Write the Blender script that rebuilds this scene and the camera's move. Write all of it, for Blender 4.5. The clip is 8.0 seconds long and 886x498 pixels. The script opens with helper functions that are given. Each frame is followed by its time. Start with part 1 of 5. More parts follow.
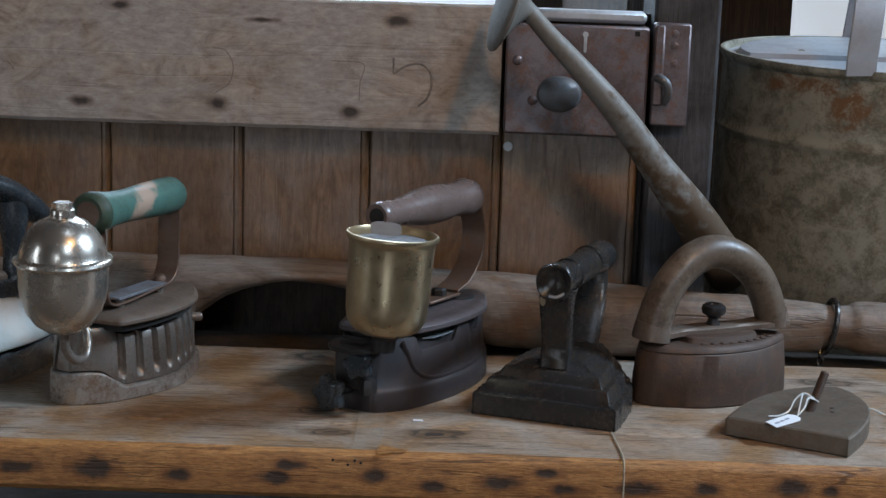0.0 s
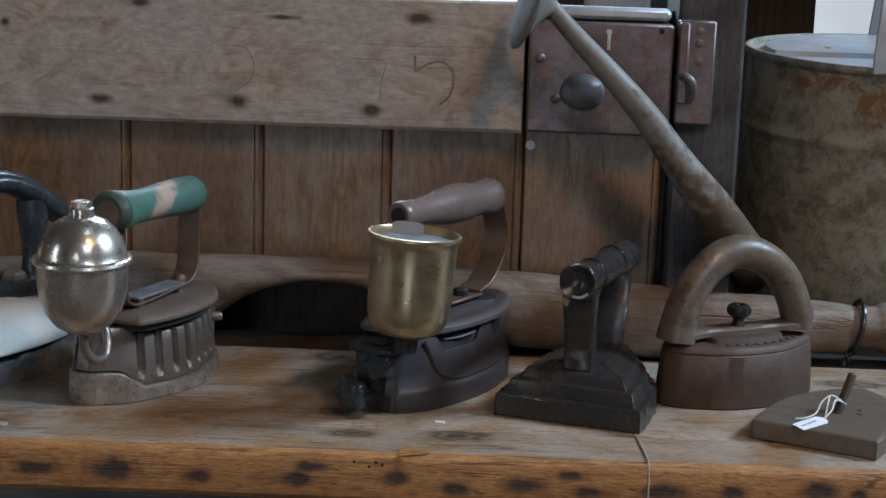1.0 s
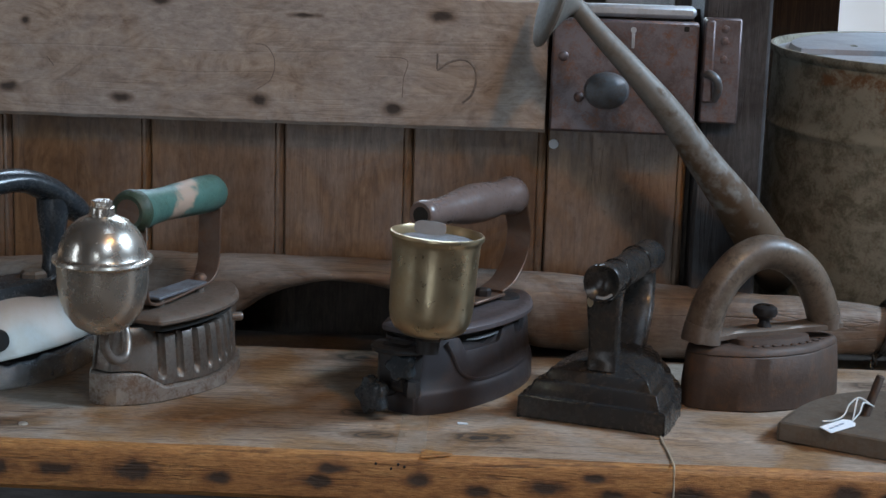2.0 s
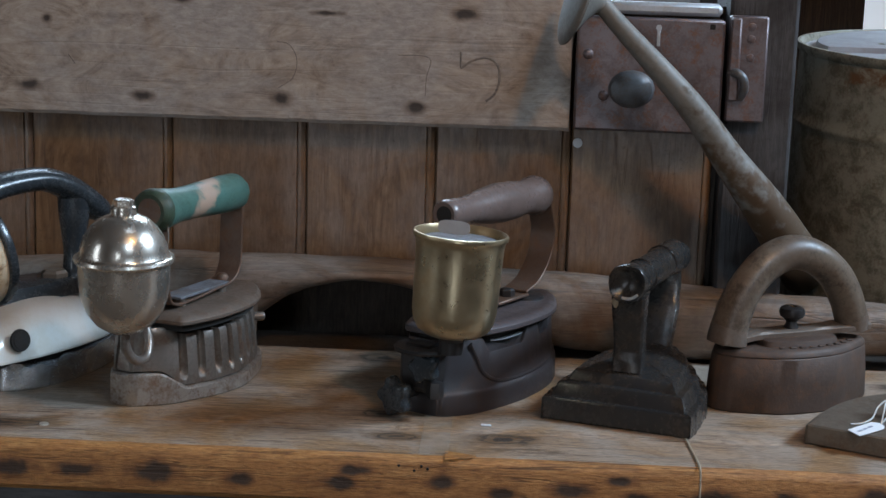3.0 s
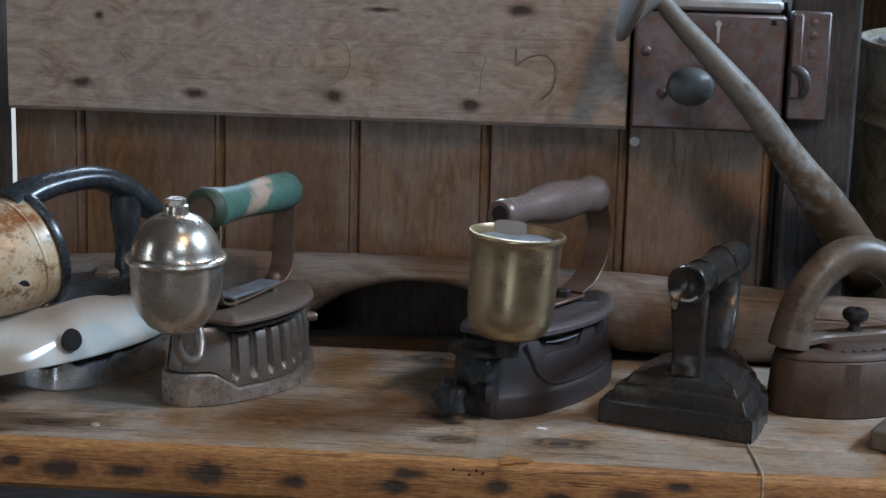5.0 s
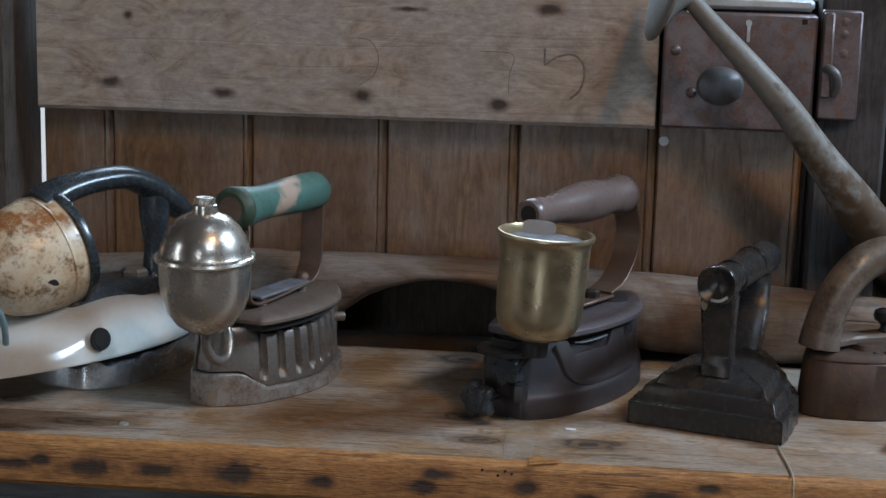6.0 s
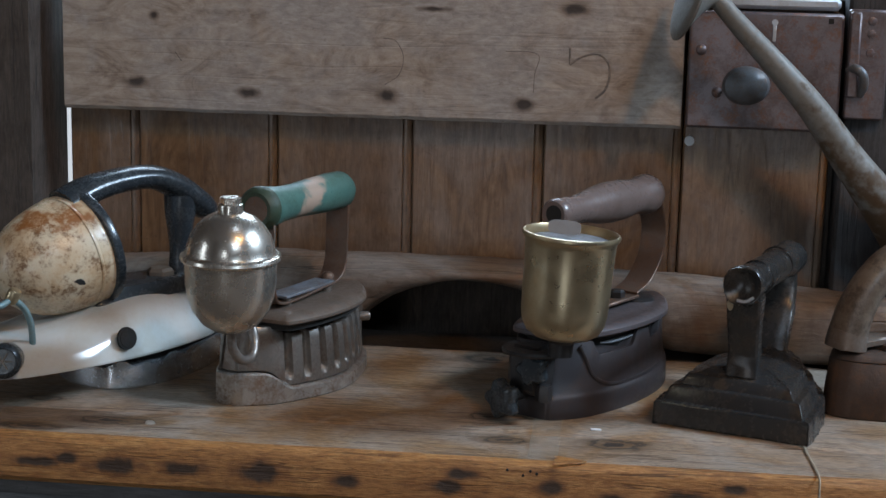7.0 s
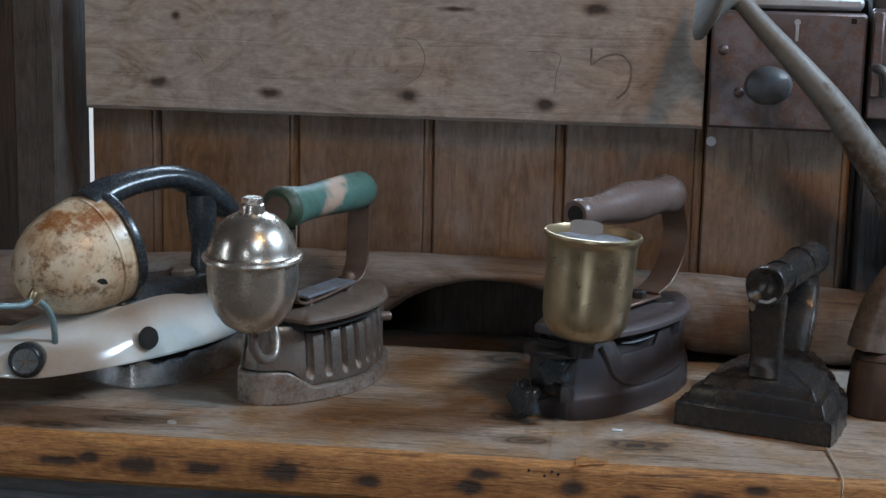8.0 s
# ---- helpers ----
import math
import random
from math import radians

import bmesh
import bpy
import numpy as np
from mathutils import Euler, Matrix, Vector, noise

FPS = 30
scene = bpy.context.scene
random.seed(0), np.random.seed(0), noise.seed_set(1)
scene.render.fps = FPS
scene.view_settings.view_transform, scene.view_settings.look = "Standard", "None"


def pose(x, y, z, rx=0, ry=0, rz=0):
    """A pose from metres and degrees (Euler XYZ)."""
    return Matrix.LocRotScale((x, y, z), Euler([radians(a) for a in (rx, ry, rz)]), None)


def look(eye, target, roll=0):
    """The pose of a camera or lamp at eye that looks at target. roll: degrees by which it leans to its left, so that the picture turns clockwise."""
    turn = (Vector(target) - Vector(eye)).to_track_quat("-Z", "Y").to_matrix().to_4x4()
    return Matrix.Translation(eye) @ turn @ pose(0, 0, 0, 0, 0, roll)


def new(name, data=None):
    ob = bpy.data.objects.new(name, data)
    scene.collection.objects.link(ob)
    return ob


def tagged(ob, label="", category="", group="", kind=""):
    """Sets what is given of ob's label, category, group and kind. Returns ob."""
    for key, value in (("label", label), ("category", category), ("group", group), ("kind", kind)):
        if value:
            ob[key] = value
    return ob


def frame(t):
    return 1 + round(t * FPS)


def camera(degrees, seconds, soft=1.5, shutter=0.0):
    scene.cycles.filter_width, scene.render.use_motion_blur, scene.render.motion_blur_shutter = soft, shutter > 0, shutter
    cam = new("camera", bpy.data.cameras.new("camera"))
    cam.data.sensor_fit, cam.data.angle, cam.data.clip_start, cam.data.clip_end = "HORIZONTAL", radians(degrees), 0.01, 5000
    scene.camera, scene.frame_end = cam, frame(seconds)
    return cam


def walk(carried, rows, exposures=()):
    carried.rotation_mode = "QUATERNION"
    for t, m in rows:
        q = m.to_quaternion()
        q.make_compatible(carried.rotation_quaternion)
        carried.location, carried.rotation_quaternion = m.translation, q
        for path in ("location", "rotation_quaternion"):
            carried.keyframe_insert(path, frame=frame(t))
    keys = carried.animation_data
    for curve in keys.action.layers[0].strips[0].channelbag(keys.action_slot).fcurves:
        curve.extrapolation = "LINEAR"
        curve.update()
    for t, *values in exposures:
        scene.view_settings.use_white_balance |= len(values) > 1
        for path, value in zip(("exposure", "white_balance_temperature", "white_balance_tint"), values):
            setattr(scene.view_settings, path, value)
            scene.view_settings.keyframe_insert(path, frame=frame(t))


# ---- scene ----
cam = camera(32.49, 8.0)
PATH = [
    (0, (0.0000, 0.0000, 0.3136), (-0.0002, 1.1805, 0.0981), 1.973),
    (0.5, (-0.0015, 0.0059, 0.3127), (-0.0088, 1.1862, 0.0966), 1.945),
    (1, (-0.0028, 0.0114, 0.3119), (-0.0175, 1.1915, 0.0951), 1.920),
    (1.5, (-0.0040, 0.0166, 0.3110), (-0.0263, 1.1965, 0.0938), 1.888),
    (3, (-0.0082, 0.0311, 0.3092), (-0.0537, 1.2100, 0.0900), 1.815),
    (3.5, (-0.0103, 0.0360, 0.3085), (-0.0634, 1.2145, 0.0887), 1.790),
    (4, (-0.0119, 0.0408, 0.3080), (-0.0742, 1.2188, 0.0875), 1.755),
    (4.5, (-0.0131, 0.0449, 0.3077), (-0.0856, 1.2221, 0.0863), 1.695),
    (6, (-0.0166, 0.0504, 0.3066), (-0.1196, 1.2251, 0.0842), 1.550),
    (6.5, (-0.0172, 0.0504, 0.3065), (-0.1297, 1.2242, 0.0839), 1.495),
    (7, (-0.0179, 0.0503, 0.3064), (-0.1391, 1.2231, 0.0836), 1.450),
    (7.5, (-0.0186, 0.0503, 0.3062), (-0.1477, 1.2223, 0.0834), 1.410),
    (8, (-0.0196, 0.0504, 0.3058), (-0.1557, 1.2219, 0.0832), 1.377),
]
walk(cam, [(t, look(eye, target, roll)) for t, eye, target, roll in PATH])

# ---- light ----
WINDOW_HIGH, WINDOW_COOL, TOP_FILL, WINDOW_BACK, WINDOW_WEST, BULB_WARM, DOORWAY, HALF_DOOR = 29.0, 112.0, 3.0, 9.0, 5.5, 13.6, 4.0, 24.0
sky = bpy.data.worlds.new("sky")
sky.use_nodes = True
scene.world = sky
sky.node_tree.nodes["Background"].inputs[0].default_value = (0.55, 0.68, 0.9, 1)
sky.node_tree.nodes["Background"].inputs[1].default_value = 0.6


def area_lamp(name, eye, target, w, h, watts, colour):
    data = bpy.data.lights.new(name, "AREA")
    data.shape, data.size, data.size_y, data.energy, data.color = "RECTANGLE", w, h, watts, colour
    ob = new(name, data)
    ob.matrix_world = look(eye, target)
    return ob


area_lamp("window_light_side", (2.33, 1.10, 1.90), (0.0, 1.08, 0.0), 0.60, 0.60, WINDOW_COOL, (0.57, 0.77, 1.0))
area_lamp("window_light_high", (1.40, -2.08, 2.33), (0.05, 1.2, 0.12), 0.46, 0.46, WINDOW_HIGH, (0.60, 0.80, 1.0))
# Added fill from above that brightens the tops; no known source.
area_lamp("top_fill_light", (0.45, 0.55, 2.72), (0.05, 1.12, 0.0), 0.45, 0.45, TOP_FILL, (0.63, 0.80, 1.0))
area_lamp("window_light_rear", (-0.38, -2.0, 0.22), (-0.3, 1.1, 0.1), 0.24, 1.85, WINDOW_BACK, (0.8, 0.9, 1.0))
area_lamp("window_light_west", (-2.3, -0.1, 0.5), (-0.3, 1.1, 0.1), 0.4, 1.3, WINDOW_WEST, (0.78, 0.89, 1.0))
area_lamp("doorway_light", (0.86, 2.27, 0.62), (0.25, 1.1, 0.15), 0.62, 1.10, DOORWAY, (0.66, 0.82, 1.0))
area_lamp("half_door_light", (-0.22, 2.27, 0.90), (0.0, 1.15, 0.22), 0.62, 0.60, HALF_DOOR, (0.60, 0.79, 1.0))
bulb = bpy.data.lights.new("bulb_light", "POINT")
bulb.energy, bulb.color, bulb.shadow_soft_size = BULB_WARM, (1.0, 0.52, 0.18), 0.035
new("bulb_light", bulb).location = (0.36, 0.30, 1.04)


# ---- materials ----
def nodes_of(name):
    m = bpy.data.materials.new(name)
    m.use_nodes = True
    return m, m.node_tree, m.node_tree.nodes["Principled BSDF"]


def link(nt, a, b):
    nt.links.new(a, b)


def value_node(nt, kind, a, b=None, c=None):
    n = nt.nodes.new("ShaderNodeMath")
    n.operation = kind
    for i, v in enumerate((a, b, c)):
        if v is None:
            continue
        if isinstance(v, (int, float)):
            n.inputs[i].default_value = v
        else:
            link(nt, v, n.inputs[i])
    return n.outputs[0]


def coords(nt, scale=(1, 1, 1), shift=(0, 0, 0), random_shift=False):
    tc = nt.nodes.new("ShaderNodeTexCoord")
    mp = nt.nodes.new("ShaderNodeMapping")
    mp.inputs["Scale"].default_value = scale
    mp.inputs["Location"].default_value = shift
    link(nt, tc.outputs["Object"], mp.inputs[0])
    if random_shift:
        info = nt.nodes.new("ShaderNodeObjectInfo")
        k = value_node(nt, "MULTIPLY", info.outputs["Random"], 37.0)
        add = nt.nodes.new("ShaderNodeVectorMath")
        add.operation = "ADD"
        link(nt, mp.outputs[0], add.inputs[0])
        link(nt, k, add.inputs[1])
        return add.outputs[0]
    return mp.outputs[0]


def noise_node(nt, vec, scale, detail=6.0, rough=0.6, distort=0.0):
    n = nt.nodes.new("ShaderNodeTexNoise")
    n.inputs["Scale"].default_value, n.inputs["Detail"].default_value = scale, detail
    n.inputs["Roughness"].default_value, n.inputs["Distortion"].default_value = rough, distort
    link(nt, vec, n.inputs["Vector"])
    return n.outputs["Fac"]


def ramp(nt, fac, stops):
    n = nt.nodes.new("ShaderNodeValToRGB")
    e = n.color_ramp.elements
    while len(e) < len(stops):
        e.new(0.5)
    for k, (p, c) in zip(e, stops):
        k.position = p
        k.color = (*c, 1) if len(c) == 3 else c
    link(nt, fac, n.inputs[0])
    return n.outputs["Color"]


def mask(nt, fac, lo, hi):
    n = nt.nodes.new("ShaderNodeMapRange")
    n.interpolation_type = "SMOOTHSTEP"
    n.inputs[1].default_value, n.inputs[2].default_value = lo, hi
    link(nt, fac, n.inputs[0])
    return n.outputs[0]


def blend(nt, fac, a, b, kind="MIX"):
    n = nt.nodes.new("ShaderNodeMix")
    n.data_type, n.blend_type = "RGBA", kind
    for sock, v in ((n.inputs[0], fac), (n.inputs[6], a), (n.inputs[7], b)):
        if isinstance(v, (int, float)):
            sock.default_value = v
        elif isinstance(v, tuple):
            sock.default_value = (*v, 1)
        else:
            link(nt, v, sock)
    return n.outputs[2]


def bump(nt, bsdf, height, strength, distance):
    b = nt.nodes.new("ShaderNodeBump")
    b.inputs["Strength"].default_value, b.inputs["Distance"].default_value = strength, distance
    link(nt, height, b.inputs["Height"])
    link(nt, b.outputs[0], bsdf.inputs["Normal"])


def spot_mask(nt, spots, wobble=0.35):
    """One mask for oval marks: (x, y, z, rx, ry, rz) in object metres."""
    tc = nt.nodes.new("ShaderNodeTexCoord")
    n = nt.nodes.new("ShaderNodeTexNoise")
    n.inputs["Scale"].default_value, n.inputs["Detail"].default_value = 90.0, 4.0
    link(nt, tc.outputs["Object"], n.inputs["Vector"])
    out = None
    for x, y, z, rx, ry, rz in spots:
        mp = nt.nodes.new("ShaderNodeMapping")
        mp.vector_type = "TEXTURE"
        mp.inputs["Location"].default_value, mp.inputs["Scale"].default_value = (x, y, z), (rx, ry, rz)
        link(nt, tc.outputs["Object"], mp.inputs[0])
        ln = nt.nodes.new("ShaderNodeVectorMath")
        ln.operation = "LENGTH"
        link(nt, mp.outputs[0], ln.inputs[0])
        d = value_node(nt, "SUBTRACT", 1.0, ln.outputs["Value"])
        out = d if out is None else value_node(nt, "MAXIMUM", out, d)
    jitter = value_node(nt, "MULTIPLY", value_node(nt, "SUBTRACT", n.outputs["Fac"], 0.5), wobble * 2)
    return value_node(nt, "ADD", out, jitter)


def soft_patch(nt):
    return noise_node(nt, coords(nt, (14, 40, 14), (6, 6, 2)), 1.0, 4, 0.6)


def wood(name, dark, mid, light, axis=0, rough=0.75, grain=1.0, knots=(), knot_colour=(0.012, 0.008, 0.006), grey=None, grey_amount=0.5, relief=0.5, random_shift=False, stripe=1.0, swirl=0.9, fibre=0.5, along=1.0, rings=False, crack=0.75, lines=0.0, spread=0.2, knot_edge=(0.15, 0.42)):
    m, nt, bsdf = nodes_of(name)
    long = [210.0 * grain] * 3
    long[axis] = 11.0 * grain * along
    fine = [1000.0 * grain] * 3
    fine[axis] = 46.0 * grain * along
    base = noise_node(nt, coords(nt, long, (3.1, 1.7, 2.3), random_shift), stripe, 7, 0.68, swirl)
    thin = noise_node(nt, coords(nt, fine, (0, 0, 0), random_shift), 1.0, 5, 0.65, 0.3)
    broad = noise_node(nt, coords(nt, (1, 1, 1), (9, 4, 1), random_shift), 11.0, 6, 0.65, 0.8)
    colour = ramp(nt, base, [(0.5 - spread, dark), (0.5, mid), (0.5 + spread, light)])
    colour = blend(nt, mask(nt, thin, 0.36, 0.60), blend(nt, fibre, colour, dark), colour)
    split = [90.0 * grain] * 3
    split[axis] = 3.5 * grain
    ridge = value_node(nt, "ABSOLUTE", value_node(nt, "SUBTRACT", noise_node(nt, coords(nt, split, (5, 2, 8), random_shift), 1.0, 3, 0.5, 0.4), 0.5))
    cracks = value_node(nt, "MULTIPLY", value_node(nt, "SUBTRACT", 1.0, mask(nt, ridge, 0.002, 0.010)), mask(nt, broad, 0.40, 0.52))
    split2 = [v * 2.6 for v in split]
    ridge2 = value_node(nt, "ABSOLUTE", value_node(nt, "SUBTRACT", noise_node(nt, coords(nt, split2, (1, 6, 3), random_shift), 1.0, 3, 0.5, 0.4), 0.5))
    cracks = value_node(nt, "MAXIMUM", cracks, value_node(nt, "MULTIPLY", value_node(nt, "SUBTRACT", 1.0, mask(nt, ridge2, 0.003, 0.016)), value_node(nt, "MULTIPLY", mask(nt, broad, 0.62, 0.48), 0.7)))
    colour = blend(nt, value_node(nt, "MULTIPLY", cracks, crack), colour, tuple(v * 0.45 for v in dark))
    if lines:
        hair = [340.0 * grain] * 3
        hair[axis] = 6.0 * grain
        ridge3 = value_node(nt, "ABSOLUTE", value_node(nt, "SUBTRACT", noise_node(nt, coords(nt, hair, (7, 3, 1), random_shift), 1.0, 2, 0.5, 0.6), 0.5))
        hairs = value_node(nt, "MULTIPLY", value_node(nt, "SUBTRACT", 1.0, mask(nt, ridge3, 0.006, 0.028)), mask(nt, soft_patch(nt), 0.38, 0.60))
    if grey:
        colour = blend(nt, value_node(nt, "MULTIPLY", mask(nt, broad, 0.36, 0.62), grey_amount), colour, blend(nt, mask(nt, thin, 0.3, 0.7), tuple(v * 0.6 for v in grey), grey))
    if lines:
        colour = blend(nt, value_node(nt, "MULTIPLY", hairs, lines), colour, tuple(v * 0.5 for v in dark))
    specks = noise_node(nt, coords(nt, (1, 1, 1), (4, 1, 7), random_shift), 210.0, 4, 0.7)
    colour = blend(nt, value_node(nt, "MULTIPLY", mask(nt, specks, 0.58, 0.72), 0.4), colour, tuple(v * 0.7 for v in dark))
    soil = noise_node(nt, coords(nt, (1, 1, 1), (2, 8, 5), random_shift), 38.0, 6, 0.7)
    colour = blend(nt, value_node(nt, "MULTIPLY", mask(nt, soil, 0.5, 0.75), 0.45), colour, dark)
    height = value_node(nt, "SUBTRACT", value_node(nt, "ADD", value_node(nt, "MULTIPLY", base, 0.5), thin), cracks)
    if knots:
        k = spot_mask(nt, knots, 0.55)
        halo = value_node(nt, "MULTIPLY", mask(nt, k, -0.3, 0.3), 0.6)
        colour = blend(nt, halo, colour, dark)
        ring = value_node(nt, "MULTIPLY", mask(nt, k, *knot_edge), 0.9)
        if rings:
            ring = value_node(nt, "MULTIPLY", ring, value_node(nt, "SUBTRACT", 1.0, value_node(nt, "MULTIPLY", mask(nt, k, 0.36, 0.50), mask(nt, k, 0.80, 0.66))))
        colour = blend(nt, ring, colour, knot_colour)
        height = value_node(nt, "SUBTRACT", height, mask(nt, k, 0.3, 0.9))
    link(nt, colour, bsdf.inputs["Base Color"])
    link(nt, value_node(nt, "MULTIPLY_ADD", thin, -0.3, rough + 0.15), bsdf.inputs["Roughness"])
    bump(nt, bsdf, height, relief, 0.0015)
    return m


def metal(name, base, dirt, rust, metallic=0.9, rough=0.35, dirt_amount=0.5, rust_amount=0.2, scale=60.0, relief=0.2, spots=(), spot_colour=(0.01, 0.008, 0.006), rough_spots=False):
    m, nt, bsdf = nodes_of(name)
    scale *= 2.0
    v = coords(nt, (1, 1, 1), (1.3, 5.1, 2.2))
    big = noise_node(nt, v, scale * 0.6, 6, 0.65, 0.4)
    small = noise_node(nt, v, scale * 5, 5, 0.7)
    d = value_node(nt, "MULTIPLY", mask(nt, value_node(nt, "MULTIPLY_ADD", small, 0.35, big), 0.55, 0.85), dirt_amount)
    r = value_node(nt, "MULTIPLY", mask(nt, value_node(nt, "MULTIPLY_ADD", small, 0.5, noise_node(nt, coords(nt, (1, 1, 1), (7, 2, 9)), scale * 0.9, 6, 0.7)), 0.72, 0.95), rust_amount)
    colour = blend(nt, r, blend(nt, d, base, dirt), rust)
    both = value_node(nt, "MAXIMUM", d, r)
    if spots:
        k = value_node(nt, "MULTIPLY", mask(nt, spot_mask(nt, spots, 1.1), 0.0, 0.55), mask(nt, value_node(nt, "MULTIPLY_ADD", small, 0.5, big), 0.55, 0.85) if rough_spots else 0.95)
        colour = blend(nt, k, colour, spot_colour)
        both = value_node(nt, "MAXIMUM", both, k)
    link(nt, colour, bsdf.inputs["Base Color"])
    link(nt, value_node(nt, "MULTIPLY_ADD", both, -metallic * 0.6, metallic), bsdf.inputs["Metallic"])
    link(nt, value_node(nt, "MINIMUM", value_node(nt, "MULTIPLY_ADD", both, 0.2, value_node(nt, "MULTIPLY_ADD", small, 0.25, rough - 0.1)), 0.95), bsdf.inputs["Roughness"])
    bump(nt, bsdf, value_node(nt, "MULTIPLY_ADD", small, 0.5, big), relief, 0.0012)
    return m


def glow(name, colour, strength):
    m, nt, bsdf = nodes_of(name)
    bsdf.inputs["Base Color"].default_value = (*colour, 1)
    bsdf.inputs["Emission Color"].default_value = (*colour, 1)
    bsdf.inputs["Emission Strength"].default_value = strength
    return m


TOP_KNOTS = [(-0.074, 1.004, 0, 0.020, 0.010, 0.02), (-0.001, 1.007, 0, 0.026, 0.013, 0.02), (-0.096, 1.207, 0, 0.03, 0.016, 0.02),
             (-0.081, 1.053, 0, 0.028, 0.010, 0.02), (-0.334, 0.998, 0, 0.035, 0.009, 0.02), (-0.384, 0.977, 0, 0.028, 0.008, 0.02),
             (-0.396, 1.039, 0, 0.018, 0.007, 0.02), (0.31, 1.18, 0, 0.03, 0.012, 0.02)]
EDGE_KNOTS = [(-0.228, 0.962, -0.018, 0.0229, 0.02, 0.0097), (-0.172, 0.962, -0.02, 0.0123, 0.02, 0.0070), (-0.107, 0.962, -0.019, 0.0158, 0.02, 0.0070),
              (-0.096, 0.962, -0.011, 0.0141, 0.02, 0.0053), (-0.041, 0.962, -0.016, 0.0123, 0.02, 0.0070), (-0.002, 0.962, -0.022, 0.0114, 0.02, 0.0062), (0.043, 0.962, -0.018, 0.0176, 0.02, 0.0070),
              (0.086, 0.962, -0.021, 0.0114, 0.02, 0.0053), (0.074, 0.962, -0.010, 0.0106, 0.02, 0.0044), (0.135, 0.962, -0.019, 0.0176, 0.02, 0.0070),
              (0.180, 0.962, -0.018, 0.0123, 0.02, 0.0062), (0.235, 0.962, -0.014, 0.0158, 0.02, 0.0079), (0.262, 0.962, -0.016, 0.0079, 0.02, 0.0053),
              (-0.322, 0.962, -0.019, 0.0229, 0.02, 0.0079), (-0.376, 0.962, -0.019, 0.0194, 0.02, 0.0044), (-0.353, 0.962, -0.015, 0.0106, 0.02, 0.0053), (-0.276, 0.962, -0.018, 0.0194, 0.02, 0.0070)]
BOARD_KNOTS = [(-0.31, 0, 0.196, 0.0119, 0.03, 0.0051), (-0.194, 0, 0.198, 0.0102, 0.03, 0.0068), (-0.082, 0, 0.195, 0.0110, 0.03, 0.0059), (-0.044, 0, 0.272, 0.0136, 0.03, 0.0059),
               (-0.156, 0, 0.269, 0.0153, 0.03, 0.0026), (-0.278, 0, 0.277, 0.0119, 0.03, 0.0051), (-0.409, 0, 0.202, 0.0136, 0.03, 0.0051), (-0.392, 0, 0.257, 0.0051, 0.03, 0.0051)]
bench_top_wood = wood("weathered_bench_top", (0.100, 0.052, 0.023), (0.325, 0.186, 0.085), (0.47, 0.322, 0.185), 0, 0.60, 0.9, TOP_KNOTS, (0.03, 0.024, 0.02), (0.46, 0.415, 0.365), 0.62, 0.4, stripe=0.8, along=3.5, fibre=0.6, rings=True, lines=0.85, spread=0.40)
bench_edge_wood = wood("rubbed_bench_edge", (0.16, 0.060, 0.017), (0.44, 0.205, 0.062), (0.60, 0.33, 0.115), 0, 0.55, 0.9, EDGE_KNOTS, (0.022, 0.014, 0.009), None, 0, 0.4, along=3.5, fibre=0.55, spread=0.32, lines=0.5, knot_edge=(0.08, 0.62))
board_wood = wood("grey_ledge_board", (0.16, 0.11, 0.08), (0.37, 0.295, 0.235), (0.52, 0.44, 0.37), 0, 0.7, 0.22, BOARD_KNOTS, (0.03, 0.02, 0.016), (0.46, 0.42, 0.395), 0.75, 0.2, stripe=0.7, swirl=3.6, fibre=0.06, along=9.0, crack=0.12, spread=0.22, knot_edge=(0.1, 0.7))
plank_wood = wood("brown_door_planks", (0.080, 0.040, 0.018), (0.210, 0.116, 0.056), (0.305, 0.190, 0.105), 2, 0.36, 0.3, (), (0, 0, 0), (0.28, 0.21, 0.17), 0.7, 0.2, True, fibre=0.10, along=4.0, swirl=2.4, crack=0.3, spread=0.24)
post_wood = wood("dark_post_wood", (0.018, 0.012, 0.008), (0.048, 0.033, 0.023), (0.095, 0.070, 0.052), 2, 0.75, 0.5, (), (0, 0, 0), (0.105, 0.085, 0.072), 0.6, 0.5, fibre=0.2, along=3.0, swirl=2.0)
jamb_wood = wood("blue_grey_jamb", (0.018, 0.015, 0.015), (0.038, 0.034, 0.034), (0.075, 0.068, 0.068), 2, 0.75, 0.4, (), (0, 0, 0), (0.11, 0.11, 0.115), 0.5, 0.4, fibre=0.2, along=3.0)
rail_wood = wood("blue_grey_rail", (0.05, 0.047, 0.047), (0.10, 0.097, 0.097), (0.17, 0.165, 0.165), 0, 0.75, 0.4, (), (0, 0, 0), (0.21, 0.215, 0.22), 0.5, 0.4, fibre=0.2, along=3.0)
yoke_wood = wood("worn_yoke_wood", (0.060, 0.031, 0.016), (0.155, 0.090, 0.052), (0.26, 0.175, 0.115), 0, 0.5, 0.3, (), (0, 0, 0), (0.31, 0.275, 0.245), 0.65, 0.4, fibre=0.12, along=4.5, spread=0.28)
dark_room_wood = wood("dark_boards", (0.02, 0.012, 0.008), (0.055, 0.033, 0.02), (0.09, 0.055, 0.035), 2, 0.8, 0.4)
floor_wood = wood("floor_boards_wood", (0.04, 0.025, 0.016), (0.11, 0.07, 0.045), (0.17, 0.12, 0.08), 1, 0.7, 0.3)
